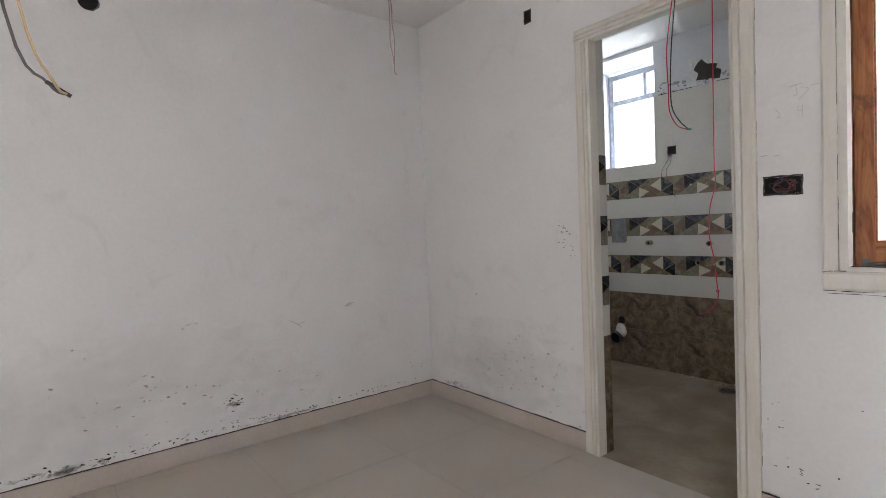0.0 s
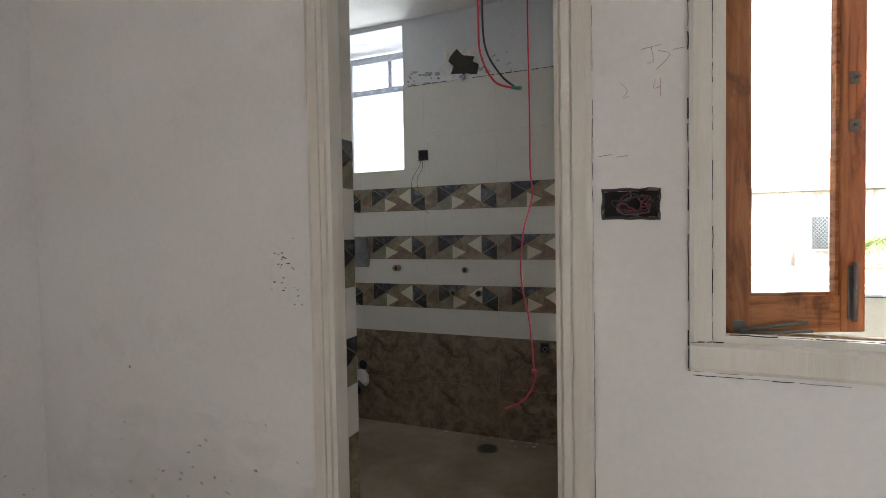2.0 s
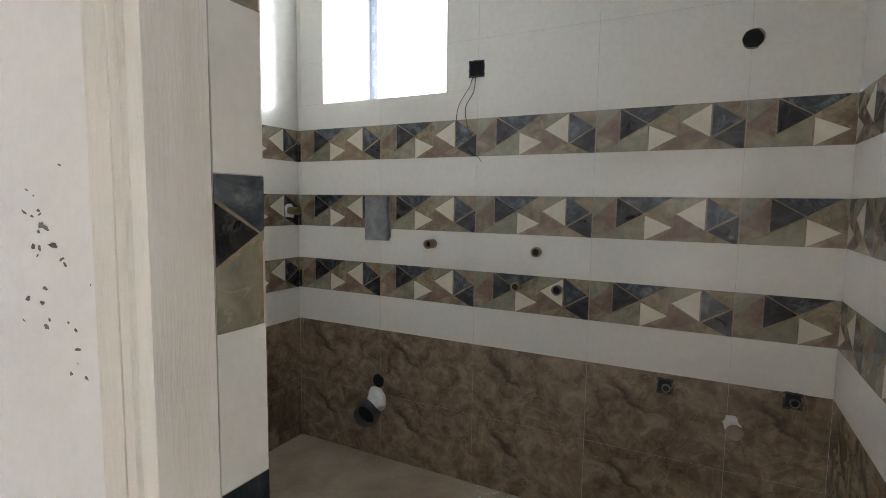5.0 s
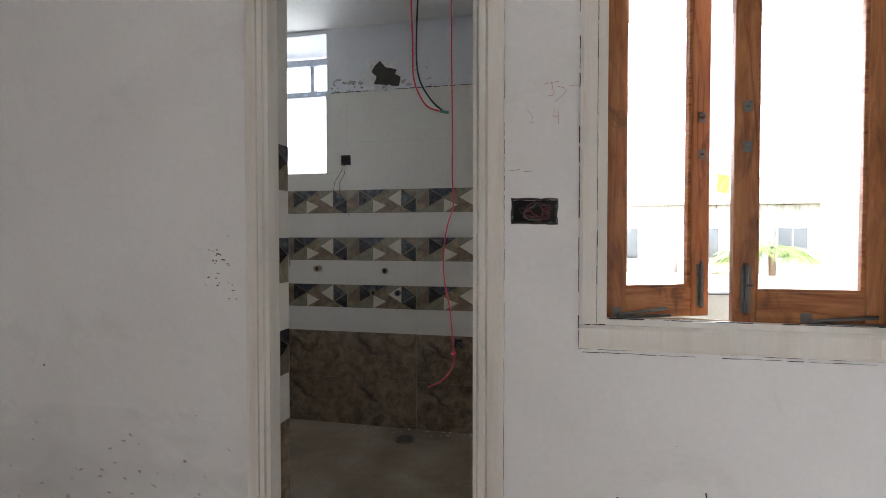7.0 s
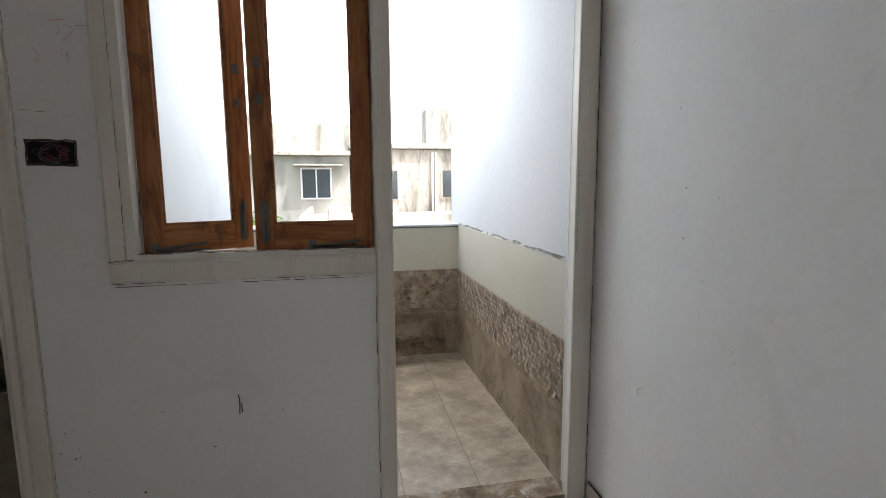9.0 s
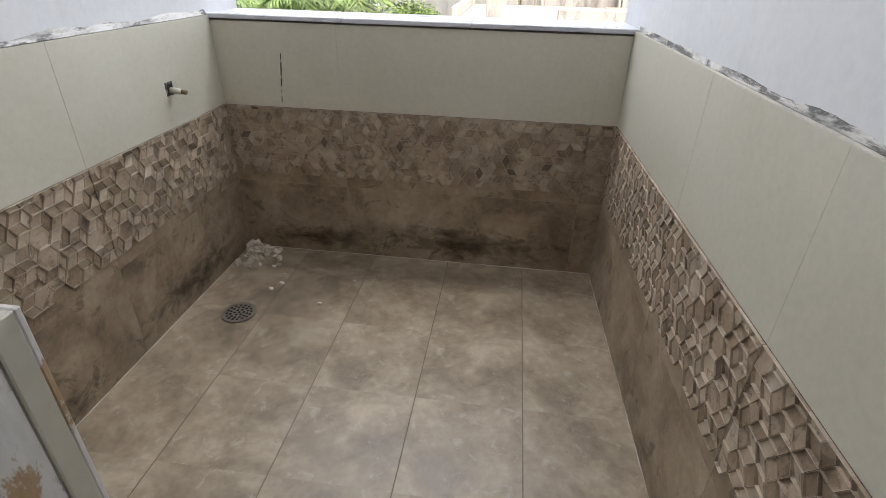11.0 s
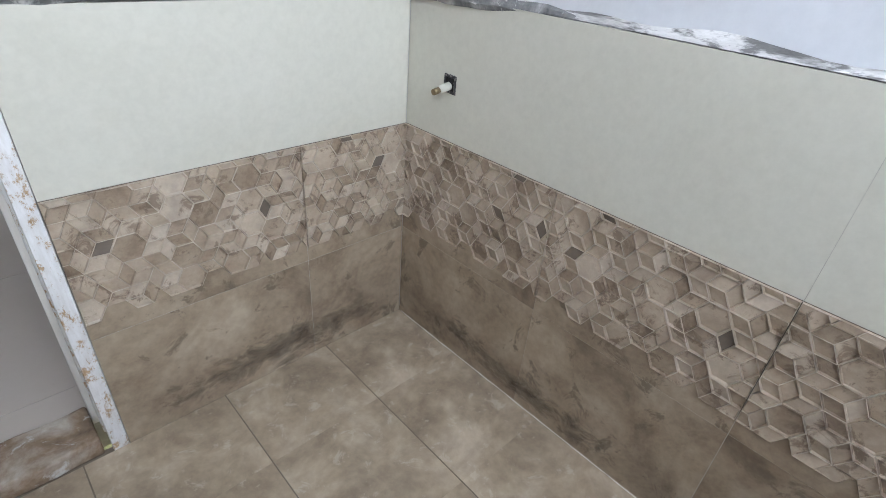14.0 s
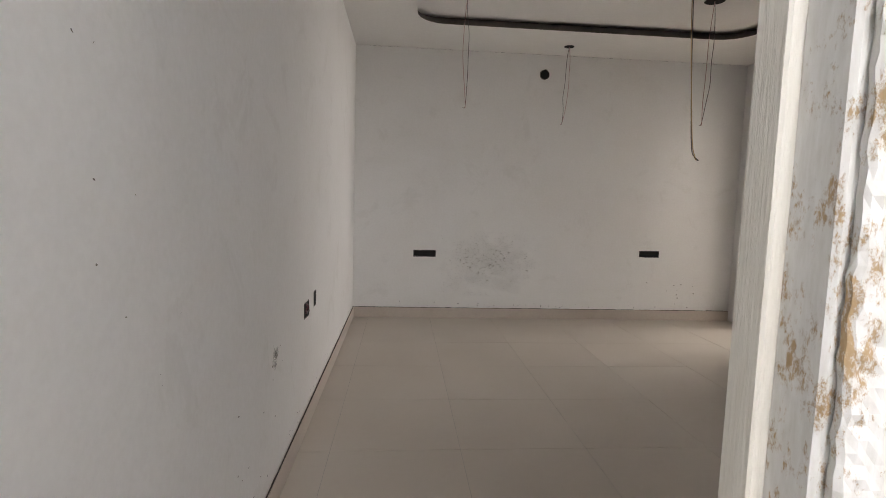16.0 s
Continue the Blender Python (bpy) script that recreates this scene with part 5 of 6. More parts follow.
# ---- outside ----
m, t, b = shader("hazy_white_sky", 1.0, 0, 0)
b.inputs["Base Color"].default_value = (0, 0, 0, 1)
b.inputs["Emission Color"].default_value = (0.97, 0.985, 1.0, 1)
b.inputs["Emission Strength"].default_value = 0.9
bm = bmesh.new()
lo = [bm.verts.new((380 * math.cos(2 * math.pi * k / 48), 380 * math.sin(2 * math.pi * k / 48), -12)) for k in range(48)]
hi = [bm.verts.new((v.co.x, v.co.y, 240)) for v in lo]
for k in range(48):
    bm.faces.new((lo[(k + 1) % 48], lo[k], hi[k], hi[(k + 1) % 48]))
setting("backdrop", bm, m, "hazy white sky far beyond the houses", "sky")
CLOTH = flat("orange_cloth", (0.75, 0.36, 0.03), 0.8)
fl = thing("flag", (8.3, 20.15, 2.68), "small orange cloth flag on the plastered house's parapet", "flag")
part("pole", tube(bmesh.new(), [(8.22, 20.15, 2.3), (8.22, 20.15, 3.75)], 0.02, 6, 1), GREY_WIRE, fl)
bm = bmesh.new()
rows_ = [[bm.verts.new((8.24 + 0.05 * i, 20.15 + 0.03 * math.sin(i * 1.1 + j), 3.65 - 0.08 * j - 0.01 * i)) for i in range(10)] for j in range(10)]
for ra, rb_ in zip(rows_, rows_[1:]):
    for i in range(9):
        bm.faces.new((ra[i], ra[i + 1], rb_[i + 1], rb_[i]))
part("cloth", bm, CLOTH, fl)

FACADE = blotchy("stained_facade", (0.42, 0.405, 0.37), (0.19, 0.18, 0.16), (0.54, 0.52, 0.48), 1.0, 12, 0.85, 0.2, 1.0, 0.2, scale=(1.6, 1.6, 0.4), spots=(2.6, 0.54, (0.16, 0.155, 0.14), 0.55))
FACADE_GREY = blotchy("grey_facade", (0.36, 0.36, 0.34), (0.22, 0.22, 0.20), (0.46, 0.46, 0.44), 1.0, 12, 0.85, 0.2, 0.9, 0.2, scale=(1.6, 1.6, 0.5))
ROOF = blotchy("roof_concrete", (0.42, 0.38, 0.33), (0.27, 0.24, 0.21), (0.52, 0.48, 0.42), 0.8, 9, 0.9, 0.3, 0.9, 0.2)
GRASS = blotchy("dry_ground", (0.13, 0.13, 0.07), (0.07, 0.08, 0.035), (0.24, 0.20, 0.13), 0.15, 2, 0.95, 0.3, 0.9, 0.1)
GRILLE = flat("window_grille", (0.16, 0.18, 0.19), 0.5)
PANE_DARK = flat("dark_window", (0.05, 0.065, 0.075), 0.15)
BARK = blotchy("bark", (0.17, 0.13, 0.09), (0.09, 0.07, 0.05), (0.26, 0.21, 0.16), 6, 30, 0.9, 0.6, 0.9, scale=(1, 1, 0.3))


def leafy(name, a, b_, c_):
    m, t, b = shader(name, 0.5, 0, 0.35)
    g = t.nodes.new("ShaderNodeNewGeometry")
    t.links.new(ramp(t, g.outputs["Random Per Island"], [(0.0, a), (0.6, b_), (1.0, c_)]), b.inputs["Base Color"])
    b.inputs["Transmission Weight"].default_value = 0.0
    return m


LEAF = leafy("leaves", (0.045, 0.075, 0.022), (0.12, 0.19, 0.045), (0.24, 0.31, 0.09))
FROND = leafy("palm_fronds", (0.08, 0.13, 0.035), (0.14, 0.21, 0.065), (0.22, 0.28, 0.10))
GZ = -6.3
setting("ground", box(bmesh.new(), -400, 400, -400, 900, GZ - 0.5, GZ), GRASS, "dry ground with grass between houses", "ground")
bm = bmesh.new()
box(bm, -2.9, 12, -14, -9.2, GZ, 3.4)
setting("backdrop_own_house", bm, FACADE, "rest of the own house behind", "building")


def house(name, at, label, walls, roofs, openings):
    ob = thing(name, at, label, "building", "houses across")
    for b, m in walls:
        part("wall", rbox(*b, 0.03, 1), m, ob)
    for b, m in roofs:
        part("roof", rbox(*b, 0.02, 1), m, ob)
    for x0, x1, y, z0, z1, kind in openings:
        w = part("window", rbox(x0, x1, y - 0.04, y + 0.02, z0, z1, 0.01, 1), PANE_DARK, ob)
        f = bmesh.new()
        for bx in ((x0 - 0.07, x0, z0 - 0.06, z1 + 0.07), (x1, x1 + 0.07, z0 - 0.06, z1 + 0.07), (x0, x1, z1, z1 + 0.07), (x0, x1, z0 - 0.06, z0)):
            box(f, bx[0], bx[1], y - 0.07, y, bx[2], bx[3])
        xm = (x0 + x1) / 2
        box(f, xm - 0.025, xm + 0.025, y - 0.06, y - 0.042, z0, z1)
        part("frame", f, FACADE if kind != "white" else PVC_WHITE, w)
        if kind == "grille":
            gr = bmesh.new()
            n = 9
            for k in range(-n, n + 1):
                u = (x1 - x0) * k / n
                for s in (1, -1):
                    p, q = (x0 + max(0, u), z0 + max(0, -u) * (z1 - z0) / (x1 - x0)), (x0 + min(x1 - x0, x1 - x0 + u), z0 + min(1, 1 - u / (x1 - x0)) * (z1 - z0))
                    if s < 0:
                        p, q = (x0 + x1 - p[0], p[1]), (x0 + x1 - q[0], q[1])
                    tube(gr, [(p[0], y - 0.075, p[1]), (q[0], y - 0.075, q[1])], 0.009, 4, 1)
            part("grille", gr, GRILLE, w, "diagonal iron grille")
    return ob


house("old_house", (1.6, 23.0, GZ), "weathered two-storey house with a stained roof parapet",
      [((-1.5, 3.4, 20.0, 27.0, GZ, 2.15), FACADE_GREY), ((-1.6, 3.45, 20.6, 20.8, 2.3, 3.8), FACADE), ((3.25, 3.45, 20.8, 27.0, 2.3, 3.8), FACADE), ((1.2, 3.1, 19.4, 20.0, 1.72, 1.80), FACADE)],
      [((-1.7, 3.6, 19.6, 27.2, 2.15, 2.3), FACADE)],
      [(1.5, 2.6, 20.0, 0.45, 1.6, "white"), (0.5, 1.5, 20.0, -3.6, -2.4, "white"), (2.0, 2.9, 20.0, -3.6, -2.4, "white")])
house("plastered_house", (8.0, 24.0, GZ), "peeling white plastered house with grilled windows",
      [((3.5, 14.0, 20.3, 28.0, GZ, 2.45), FACADE), ((3.45, 14.1, 20.2, 20.35, 2.55, 2.68), FACADE), ((4.2, 5.0, 23.0, 24.0, 2.6, 3.1), FACADE_GREY), ((7.6, 9.6, 26, 27.5, 2.6, 4.9), FACADE)],
      [((3.4, 14.2, 20.1, 28.2, 2.45, 2.6), FACADE_GREY)],
      [(4.5, 5.4, 20.3, 0.35, 1.55, "grille"), (7.35, 8.35, 20.3, 0.4, 1.55, "grille"), (10.4, 11.4, 20.3, 0.4, 1.55, "grille"), (4.5, 5.4, 20.3, -3.2, -2.0, "grille"), (7.35, 8.35, 20.3, -3.2, -2.0, "grille")])
for x in (6.9, 7.05, 4.25, 9.9):
    pp = thing("rain_pipe", (x, 20.2, GZ), "pale rain pipe on the plastered house", "pipe", "rain pipes")
    part("pipe", tube(bmesh.new(), [(x, 20.2, GZ), (x, 20.2, 2.3)], 0.05, 8, 1), FACADE, pp)
house("low_house", (5.0, 16.5, GZ), "low white house with a flat concrete terrace roof",
      [((1.9, 9.5, 14.2, 19.8, GZ, -0.42), FACADE), ((4.4, 9.6, 14.1, 14.25, -0.2, 0.12), FACADE), ((1.75, 1.9, 14.0, 19.9, -0.2, 0.1), FACADE), ((2.6, 3.1, 14.3, 14.9, -0.2, 0.35), FACADE)],
      [((1.6, 9.8, 13.7, 19.95, -0.42, -0.2), ROOF)],
      [(2.6, 3.5, 14.2, -2.4, -1.3, "white"), (5.2, 6.4, 14.2, -2.4, -1.3, "white"), (7.6, 8.6, 14.2, -2.4, -1.3, "white")])
for k, (x, y, a) in enumerate(((7.4, 18.2, 20), (7.9, 18.6, -12), (7.0, 18.0, 8), (8.2, 18.4, 35))):
    pl = thing("plank", (x, y, -0.2 + 0.03 * k), "weathered loose plank lying on the terrace roof", "plank", "planks on the terrace")
    part("board", rbox(x - 0.9, x + 0.9, y - 0.07, y + 0.07, -0.2 + 0.05 * k, -0.155 + 0.05 * k, 0.006, 1), ROOF, pl)
    pl.rotation_euler = (0, 0, radians(a))
house("far_house", (-6.0, 40.0, GZ), "distant pale apartment house behind trees",
      [((-14, -3, 38, 46, GZ, 0.4), FACADE)], [((-14.3, -2.7, 37.7, 46.3, 0.4, 0.7), ROOF)],
      [(-12 + 2.4 * k, -10.9 + 2.4 * k, 38, z, z + 1.2, "white") for k in range(4) for z in (-1.6, -4.6)])


def tree(at, h, r, seed):
    rnd = random.Random(seed)
    x, y, z = at
    ob = thing("tree", at, "leafy green broadleaf tree below the balcony", "tree", "trees outside")
    bm = tube(bmesh.new(), [(x, y, z), (x + 0.1, y, z + h * 0.3), (x - 0.05, y + 0.1, z + h * 0.6)], 0.16, 8, 3, 0.6)
    for k in range(7):
        g = rnd.uniform(0, 6.28)
        tube(bm, [(x, y, z + h * 0.5), (x + math.cos(g) * r * 0.5, y + math.sin(g) * r * 0.5, z + h * rnd.uniform(0.65, 0.8)), (x + math.cos(g) * r * 0.85, y + math.sin(g) * r * 0.85, z + h * rnd.uniform(0.75, 0.98))], 0.06, 5, 2, 0.3)
    part("trunk", bm, BARK, ob)
    verts, faces = [], []
    clumps = [(x + rnd.gauss(0, r * 0.45), y + rnd.gauss(0, r * 0.45), z + h * rnd.uniform(0.6, 0.98), rnd.uniform(0.3, 0.55) * r) for _ in range(26)]
    for cx, cy, cz, cr_ in clumps:
        for _ in range(420):
            d = Vector((rnd.gauss(0, 1), rnd.gauss(0, 1), rnd.gauss(0, 0.8))).normalized() * cr_ * rnd.uniform(0.55, 1.05)
            c = Vector((cx, cy, cz)) + d
            s = rnd.uniform(0.028, 0.06)
            m = Euler((rnd.uniform(0, 6.28), rnd.uniform(-0.8, 0.8), rnd.uniform(0, 6.28))).to_matrix()
            i = len(verts)
            for p in ((-s * 1.4, 0, 0), (0, -s * 0.55, 0.02), (s * 1.4, 0, 0), (0, s * 0.55, 0.02)):
                verts.append(c + m @ Vector(p))
            faces.append((i, i + 1, i + 2, i + 3))
    me = bpy.data.meshes.new("crown")
    me.from_pydata(verts, [], faces)
    me.materials.append(LEAF)
    cr_ob = new("crown", me)
    me.transform(Matrix.Translation(-Vector(at)))
    cr_ob.parent = ob
    return ob


def palm(at, h, size, seed):
    rnd = random.Random(seed)
    x, y, z = at
    ob = thing("palm_tree", at, "coconut palm with arching green fronds", "tree", "palms outside")
    part("trunk", tube(bmesh.new(), [(x, y, z), (x + 0.15, y, z + h * 0.4), (x + 0.05, y + 0.1, z + h)], 0.15, 8, 4, 0.7), BARK, ob)
    top = Vector((x + 0.05, y + 0.1, z + h))
    for k in range(15):
        g = 2 * math.pi * k / 15 + rnd.uniform(-0.15, 0.15)
        rise = rnd.uniform(0.1, 0.85)
        d = Vector((math.cos(g), math.sin(g), 0))
        spine = [top + d * size * s + Vector((0, 0, size * (rise * s - (0.55 + 0.4 * rise) * s * s * 1.3))) for s in [i / 14 for i in range(15)]]
        bm = tube(bmesh.new(), spine, 0.022, 4, 1, 0.2)
        side = d.cross(Vector((0, 0, 1)))
        for i in range(2, 15):
            for s in (-1, 1):
                for e in (0.0, 0.5):
                    p = spine[i - 1].lerp(spine[i], e)
                    ln = size * 0.3 * math.sin(min(1, (i + e) / 14 + 0.12) * math.pi) + 0.06
                    tip = p + side * s * ln + d * ln * 0.55 + Vector((0, 0, -ln * rnd.uniform(0.25, 0.7)))
                    wv = d * 0.022
                    bm.faces.new([bm.verts.new(q) for q in (p - wv, p.lerp(tip, 0.5) - wv * 1.3, tip, p.lerp(tip, 0.5) + wv * 1.3)])
        part("frond", bm, FROND, ob)
    return ob


for at, h, r, s in (((-1.4, 7.4, GZ), 6.2, 1.7, 1), ((-4.6, 9.0, GZ), 6.8, 2.0, 2), ((0.3, 10.4, GZ), 5.9, 1.3, 3), ((-3.0, 15.0, GZ), 6.6, 2.0, 4), ((-8.5, 13.0, GZ), 7.0, 2.4, 5), ((1.0, 13.4, GZ), 6.3, 1.0, 6)):
    tree(at, h, r, s)
for at, h, sz, s in (((-3.3, 14.0, GZ), 6.3, 2.4, 1), ((-1.65, 14.2, GZ), 6.4, 2.4, 2), ((-5.6, 13.2, GZ), 6.5, 2.3, 3), ((9.1, 17.3, GZ), 7.1, 2.3, 4)):
    palm(at, h, sz, s)

# ---- tiles, piece by piece ----
def clip_poly(poly, w, h):
    """Cuts a polygon to the rectangle 0..w, 0..h."""
    for ax, lim, keep in ((0, 0, 1), (0, w, -1), (1, 0, 1), (1, h, -1)):
        out = []
        for i, p in enumerate(poly):
            q = poly[(i + 1) % len(poly)]
            dp, dq = (p[ax] - lim) * keep, (q[ax] - lim) * keep
            if dp >= 0:
                out.append(p)
            if (dp > 0) != (dq > 0) and abs(dp - dq) > 1e-9:
                s = dp / (dp - dq)
                out.append((p[0] + (q[0] - p[0]) * s, p[1] + (q[1] - p[1]) * s))
        poly = out
        if len(poly) < 3:
            return []
    return poly


# the printed triangles of a band, across its width and height: (colour, corners)
MOTIF = [(5, ((0.0, 0.45), (0.17, 0.95), (0.17, 0.2))), (3, ((0.0, 1.0), (0.17, 1.0), (0.17, 0.97), (0.0, 0.5))), (1, ((0.18, 0.98), (0.18, 0.27), (0.375, 0.62))), (2, ((0.19, 1.0), (0.57, 1.0), (0.38, 0.63))),
         (3, ((0.19, 0.24), (0.375, 0.58), (0.375, 0.0), (0.02, 0.0))), (4, ((0.385, 0.57), (0.385, 0.0), (0.575, 0.31))), (3, ((0.58, 1.0), (0.79, 1.0), (0.595, 0.66))),
         (4, ((0.60, 0.62), (0.79, 0.97), (0.79, 0.27))), (5, ((0.585, 0.60), (0.785, 0.25), (0.60, 0.02), (0.47, 0.02), (0.58, 0.3))), (2, ((0.80, 1.0), (0.80, 0.27), (0.985, 0.62))), (1, ((0.81, 0.24), (1.0, 0.60), (1.0, 0.0), (0.97, 0.0)))]
TILE_MESH = {}


def slab(bm, w, h, t, mi=0, v0=0.0):
    """A tile in x and z whose face looks to -y, with a fine chamfer."""
    c = 0.0003
    lo = [bm.verts.new((x, 0, z)) for x, z in ((0, v0), (w, v0), (w, v0 + h), (0, v0 + h))]
    hi = [bm.verts.new((x, -t, z)) for x, z in ((c, v0 + c), (w - c, v0 + c), (w - c, v0 + h - c), (c, v0 + h - c))]
    for k in range(4):
        bm.faces.new((lo[k], lo[(k + 1) % 4], hi[(k + 1) % 4], hi[k])).material_index = mi
    bm.faces.new(hi).material_index = mi


def tile_mesh(kind, w, h, u0=0.0, v0=0.0, variant=0):
    key = (kind, round(w, 3), round(h, 3), round(u0, 3), variant)
    if key in TILE_MESH:
        return TILE_MESH[key]
    bm = bmesh.new()
    t = 0.012
    if kind == "band":
        hb = min(0.146, h)
        slab(bm, w, h - hb, t, 0)
        slab(bm, w, hb, t, 1, h - hb)
        W = 0.453
        for ci, poly in MOTIF:
            pts = clip_poly([(u * W - u0, v * hb) for u, v in poly], w, hb)
            if pts:
                f = bm.faces.new([bm.verts.new((x, -t - 0.0004, h - hb + z)) for x, z in pts])
                f.material_index = 1 + ci
                f.normal_update()
                if f.normal.y > 0:
                    f.normal_flip()
        mats = [WHITE_TILE] + BAND
    elif kind == "hex":
        rnd = random.Random(91)
        slab(bm, w, h, t, 0)
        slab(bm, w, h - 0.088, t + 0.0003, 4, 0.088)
        a = 0.031
        dx, dz = a * 1.5, a * math.sqrt(3)
        for r in range(-1, int(h / dz) + 3):
            for c in range(-1, int(w / dx) + 2):
                cx, cz = c * dx + 0.01, r * dz + (c % 2) * dz / 2 + 0.012
                hexa = [(cx + a * math.sin(radians(60 * k + 30)), cz + a * math.cos(radians(60 * k + 30))) for k in range(6)]
                mode = rnd.random()
                if mode < 0.42:
                    polys = [((cx, cz), hexa[0], hexa[1], hexa[2]), ((cx, cz), hexa[2], hexa[3], hexa[4]), ((cx, cz), hexa[4], hexa[5], hexa[0])]
                elif mode < 0.82:
                    polys = [((cx, cz), hexa[1], hexa[2], hexa[3]), ((cx, cz), hexa[3], hexa[4], hexa[5]), ((cx, cz), hexa[5], hexa[0], hexa[1])]
                else:
                    polys = [tuple(hexa)]
                star = rnd.random() < 0.3
                rise, out, lean = rnd.uniform(0.003, 0.0085), mode < 0.42, rnd.uniform(-0.12, 0.12)
                for poly in polys:
                    mx, mz = sum(p[0] for p in poly) / len(poly), sum(p[1] for p in poly) / len(poly)
                    if mz < 0.05 and rnd.random() < 1.4 - mz * 12:
                        continue
                    pts = clip_poly(list(poly), w - 0.001, h - 0.001)
                    if len(pts) < 3:
                        continue
                    mx, mz = sum(p[0] for p in pts) / len(pts), sum(p[1] for p in pts) / len(pts)
                    if len(poly) == 4:
                        fx, fz = poly[2][0] - cx, poly[2][1] - cz
                        q = [((x - cx) * fx + (z - cz) * fz) / (fx * fx + fz * fz) for x, z in pts]
                        tops = [max(0.0006, rise * (1 - k) if out else rise * k) for k in q]
                    else:
                        tops = [rise * 0.45 + lean * (z - mz) for x, z in pts]
                    tops = [min(0.0075, max(0.0006, d)) for d in tops]
                    rims = [[bm.verts.new((mx + (x - mx) * q, -t - (d if up_ is None else up_), mz + (z - mz) * q)) for (x, z), d in zip(pts, tops)] for q, up_ in ((1.0, 0.0), (1.0, 0.0042), (0.94, 0.0056), (0.86, None))]
                    n = len(pts)
                    dark = len(poly) == 4 and rnd.random() < 0.03
                    for lv, (a_, b_) in enumerate(zip(rims, rims[1:])):
                        for k in range(n):
                            f = bm.faces.new((a_[k], a_[(k + 1) % n], b_[(k + 1) % n], b_[k]))
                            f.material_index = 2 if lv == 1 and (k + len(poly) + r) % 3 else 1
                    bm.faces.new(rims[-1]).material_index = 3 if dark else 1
        bmesh.ops.recalc_face_normals(bm, faces=bm.faces)
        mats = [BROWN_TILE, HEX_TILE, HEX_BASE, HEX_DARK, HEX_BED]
    else:
        slab(bm, w, h, t)
        mats = [{"white": WHITE_TILE, "dark": DARK_TILE, "cream": CREAM_TILE, "brown": BROWN_TILE}[kind]]
    if kind != "hex":
        for f in bm.faces:
            f.normal_update()
        bmesh.ops.recalc_face_normals(bm, faces=[f for f in bm.faces if len(f.verts) == 4 and any(abs(v.co.y) < 1e-6 for v in f.verts)])
        for f in bm.faces:
            if all(v.co.y < -0.01 for v in f.verts) and f.normal.y > 0:
                f.normal_flip()
    me = bpy.data.meshes.new("tile")
    bm.to_mesh(me)
    bm.free()
    for m in mats:
        me.materials.append(m)
    TILE_MESH[key] = me
    return me


def minus(rect, hole):
    """What is left of a rectangle around a hole."""
    u0, u1, v0, v1 = rect
    a0, a1, b0, b1 = hole
    if a0 >= u1 or a1 <= u0 or b0 >= v1 or b1 <= v0:
        return [rect]
    out = [(u0, u1, v0, max(v0, b0)), (u0, u1, min(v1, b1), v1), (u0, max(u0, a0), max(v0, b0), min(v1, b1)), (min(u1, a1), u1, max(v0, b0), min(v1, b1))]
    return [r for r in out if r[1] - r[0] > 0.004 and r[3] - r[2] > 0.008]


def tile_wall(parent, place, length, joints, rows, holes=(), gap=0.0008, seed=1, grout=None):
    """Tiles on a wall. place: the pose of its lower left corner behind the tiles, seen from the front."""
    rnd = random.Random(seed)
    beds = [(0.0, length, rows[0][0], rows[-1][1])]
    for hole in holes:
        beds = [q for r in beds for q in minus(r, hole)]
    bm = bmesh.new()
    for r in beds:
        box(bm, r[0], r[1], -0.0112, -0.0002, r[2], r[3])
    bed = part("grout", bm, grout or GROUT)
    bed.parent = parent
    bed.matrix_basis = place
    us = sorted({0.0, length, *[j for j in joints if 0.006 < j < length - 0.006]})
    for z0, z1, kind in rows:
        for u0, u1 in zip(us, us[1:]):
            start = joints[0] if joints else 0.0
            rects = [(u0, u1, z0, z1)]
            for hole in holes:
                rects = [q for r in rects for q in minus(r, hole)]
            for r in rects:
                k = 0.0
                if kind == "band":
                    k = round(((r[0] - start) % 0.4565), 3)
                    k = 0.0 if k > 0.45 else k
                    if r[3] < z1 - 0.01:
                        continue
                me = tile_mesh(kind, r[1] - r[0] - gap, r[3] - r[2] - gap, k, 0, 0)
                ob = new("tile", me)
                ob.parent = parent
                d = rnd.uniform(-0.00015, 0.00015)
                ob.matrix_basis = place @ Matrix.Translation((r[0] + gap / 2, d, r[2] + gap / 2))


P4 = 0.4565
BATH_ROWS = [(0.0, 0.297, "dark"), (0.297, 0.595, "dark"), (0.595, 0.896, "band"), (0.896, 1.197, "band"), (1.197, 1.498, "band"), (1.498, 1.80, "white"), (1.80, 2.115, "white")]
tile_wall(wall_bath_far, pose(BX0, BY1 + 0.012, 0), BX1 - BX0, [0.019 + P4 * k for k in range(6)], BATH_ROWS, [(WX0 - BX0, WX1 - BX0, WZ0, 3.0)], gap=0.0006, seed=1, grout=GROUT_WHITE)
tile_wall(wall_bath_left, pose(BX0 - 0.012, 0.104, 0, 0, 0, 90), BY1 - 0.104, [(BY1 - 0.104) - P4 * k + 0.0 for k in range(4, 0, -1)], BATH_ROWS, gap=0.0006, seed=2, grout=GROUT_WHITE)
tile_wall(wall_between, pose(BX1 + 0.012, BY1, 0, 0, 0, -90), BY1 - 0.104, [0.27 + P4 * k for k in range(-1, 4)], BATH_ROWS, gap=0.0006, seed=3, grout=GROUT_WHITE)
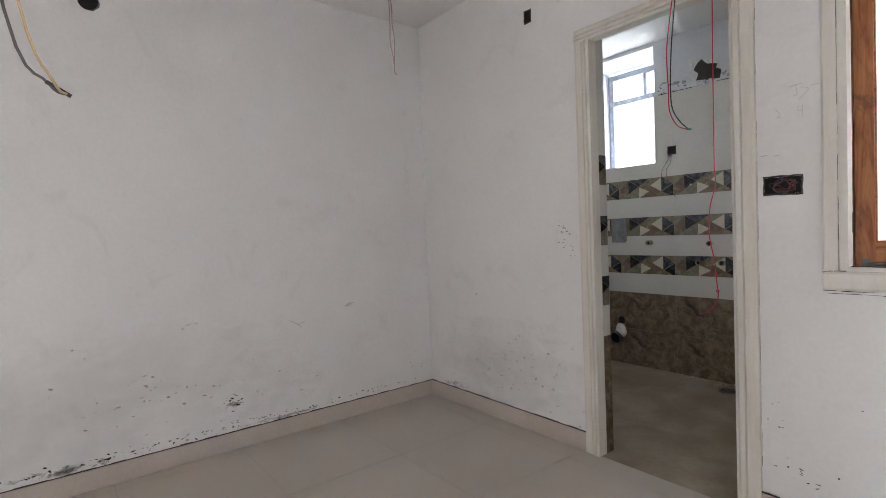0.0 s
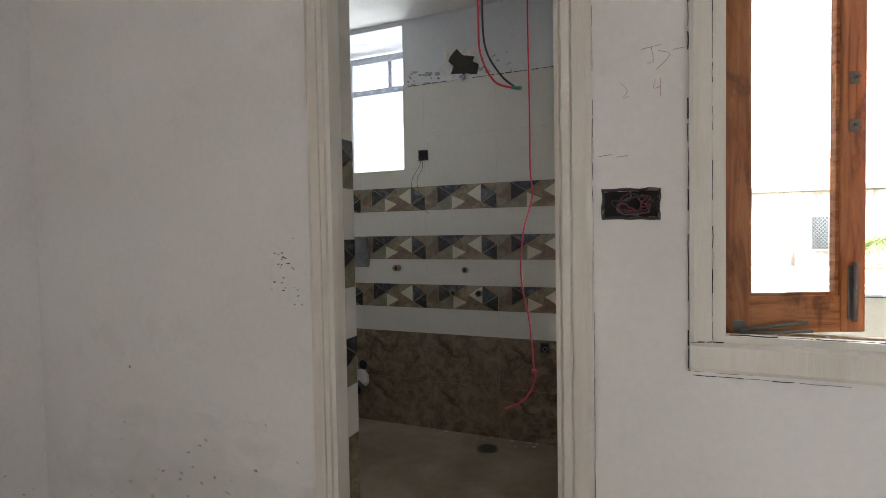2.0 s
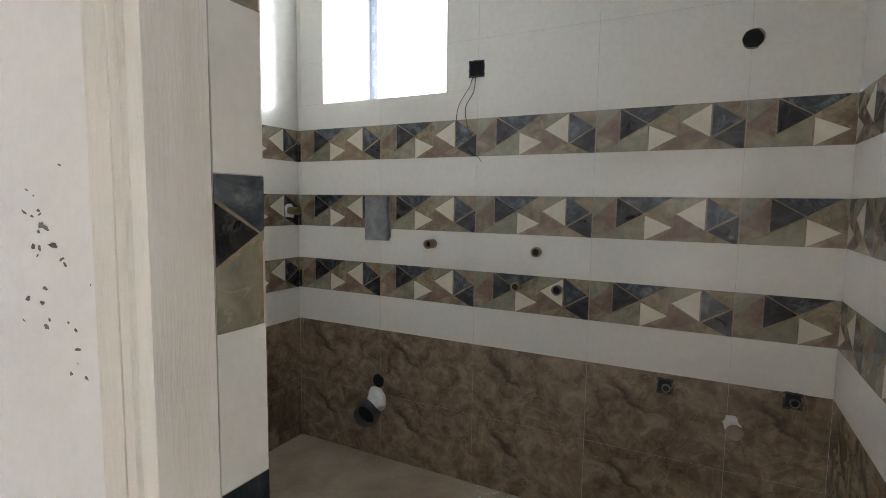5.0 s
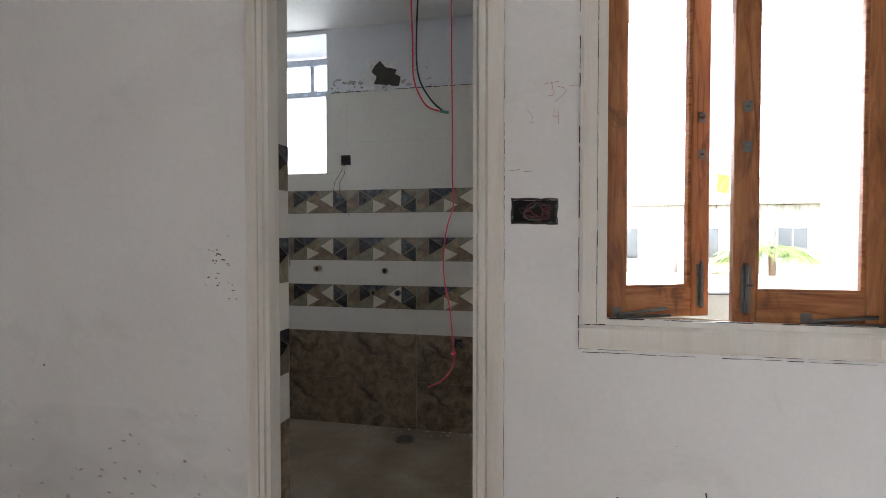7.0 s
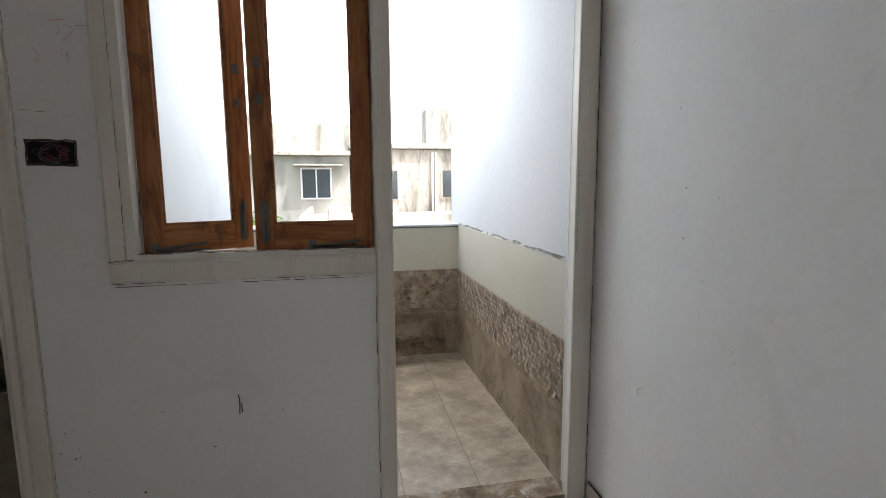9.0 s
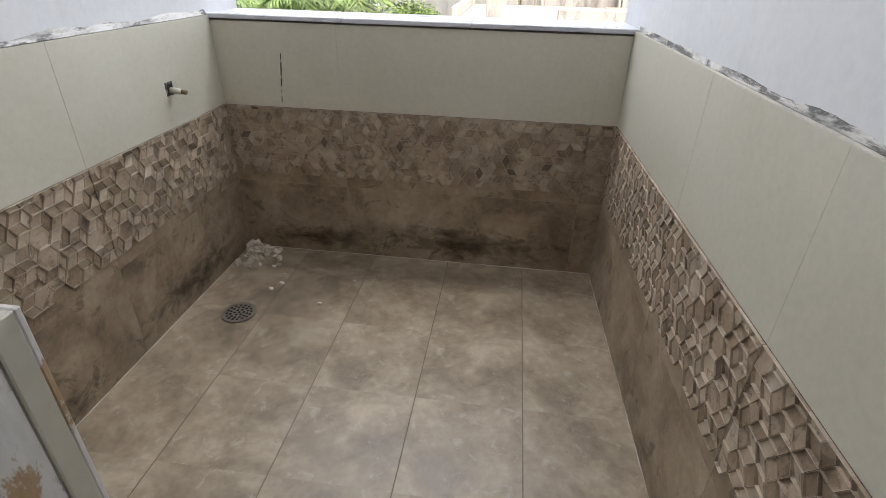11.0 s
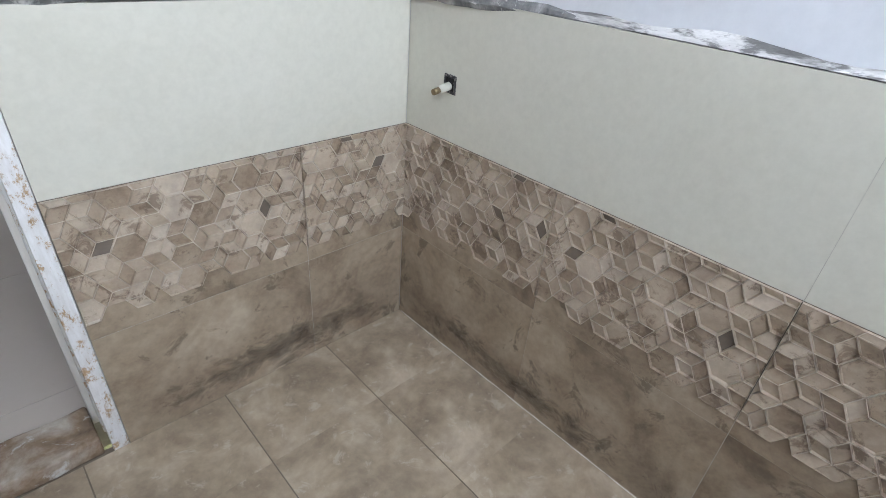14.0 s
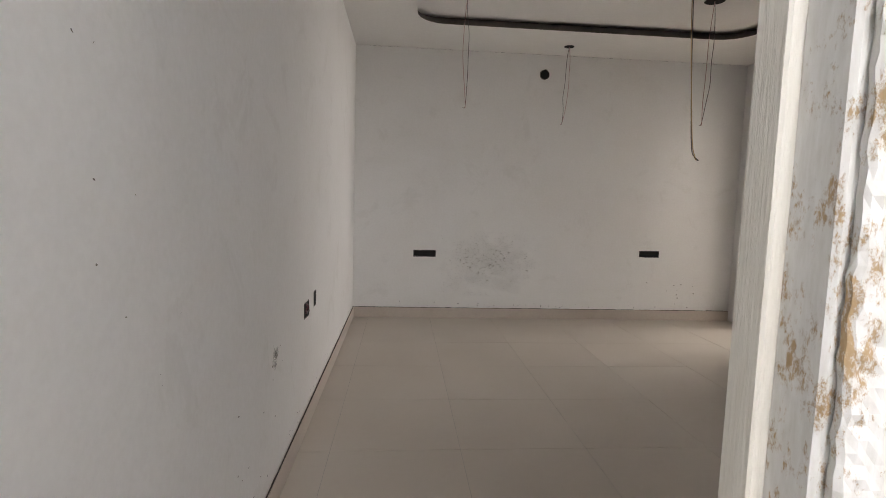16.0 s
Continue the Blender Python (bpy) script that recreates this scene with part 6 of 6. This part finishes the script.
# the tiled return beside the bathroom door frame
tile_wall(wall_front, pose(1.335 + 0.053, 0.0465, 0, 0, 0, 90), 0.058, [-0.12], BATH_ROWS, seed=4)
bm = box(bmesh.new(), 1.335, 1.388, 0.0465, 0.104, 0.0, 2.1)
part("backing", bm, GROUT, wall_front, "mortar bed behind the tiles")

BAL_ROWS = [(0.0, 0.296, "brown"), (0.296, 0.59, "hex"), (0.59, 0.888, "cream")]
tile_wall(wall_between, pose(AX0 - 0.012, 0.12, 0, 0, 0, 90), AY1 - 0.12, [0.463, 0.894], BAL_ROWS[:2], gap=0.0003, seed=5, grout=GROUT_CREAM)
tile_wall(wall_between, pose(AX0 - 0.012, 0.12, 0, 0, 0, 90), AY1 - 0.12, [0.894], BAL_ROWS[2:], gap=0.0003, seed=15, grout=GROUT_CREAM)
tile_wall(wall_balcony_right, pose(AX1 + 0.012, AY1, 0, 0, 0, -88.5), AY1 - 0.104, [0.69, 1.14], BAL_ROWS, gap=0.0003, seed=6, grout=GROUT_CREAM)
tile_wall(parapet, pose(AX0, AY1 + 0.012, 0), AX1 - AX0, [0.44, 1.315], BAL_ROWS[:2] + [(0.59, 0.873, "cream")], gap=0.0003, seed=7, grout=GROUT_CREAM)
tile_wall(wall_front, pose(3.103, 0.108, 0, 0, 0, 180), 3.103 - AX0, [0.46], BAL_ROWS[:2], seed=8, grout=GROUT_CREAM)
tile_wall(wall_front, pose(3.103, 0.108, 0, 0, 0, 180), 3.103 - AX0, [], [(0.59, 0.872, "cream")], seed=9, grout=GROUT_CREAM)
part("tile_edge", rbox(3.104, 3.134, 0.1005, 0.1165, 0.0, 0.898, 0.001, 1), CREAM_TILE, wall_front, "cream tile edge beside the door post")
part("edge_strip", rbox(3.104, 3.1335, 0.1167, 0.1212, 0.0, 0.898, 0.001, 1), PEELED, wall_front, "worn wooden strip over the tile edge")


def floor_tile(parent, x0, x1, y0, y1, mat, gap, rnd, cache, drop=0.006, cross=None):
    w, h = round(x1 - x0 - gap, 4), round(y1 - y0 - (gap if cross is None else cross), 4)
    key = (w, h, mat.name)
    if key not in cache:
        bm = bmesh.new()
        c, e = (0.0005, 0.0005) if cross is None else (0.0002, 0.0)
        lo = [bm.verts.new((x, y, -drop)) for x, y in ((0, 0), (w, 0), (w, h), (0, h))]
        hi = [bm.verts.new((x, y, 0)) for x, y in ((c, e), (w - c, e), (w - c, h - e), (c, h - e))]
        for k in range(4):
            bm.faces.new((lo[k], lo[(k + 1) % 4], hi[(k + 1) % 4], hi[k]))
        bm.faces.new(hi)
        me = bpy.data.meshes.new("tile")
        bm.to_mesh(me)
        bm.free()
        me.materials.append(mat)
        cache[key] = me
    ob = new("tile", cache[key])
    ob.parent = parent
    ob.location = (x0 + gap / 2, y0 + (gap if cross is None else cross) / 2, rnd.uniform(-0.0004, 0.0004) if cross is None else 0.0)


cache, rnd = {}, random.Random(77)
xs = [0.0] + [0.09 + 0.6 * k for k in range(7) if 0.09 + 0.6 * k < RX] + [RX]
ys = [BY] + [-4.33 + 0.6 * k for k in range(8) if -4.33 + 0.6 * k < -0.02] + [0.0]
for x0, x1 in zip(xs, xs[1:]):
    for y0, y1 in zip(ys, ys[1:]):
        floor_tile(floor, x0, x1, y0, y1, FLOOR_TILE, 0.0016, rnd, cache)
xs = [AX0, 2.61, 2.892, 3.192, 3.49, AX1 + SPLAY + 0.006]
for k, (x0, x1) in enumerate(zip(xs, xs[1:])):
    ys = [0.12, 0.36, 0.657, 0.954, 1.25, 1.547, AY1]
    for y0, y1 in zip(ys, ys[1:]):
        floor_tile(floor_balcony, x0, x1, y0, y1, BALCONY_FLOOR, 0.0026, rnd, cache, cross=0.00015)
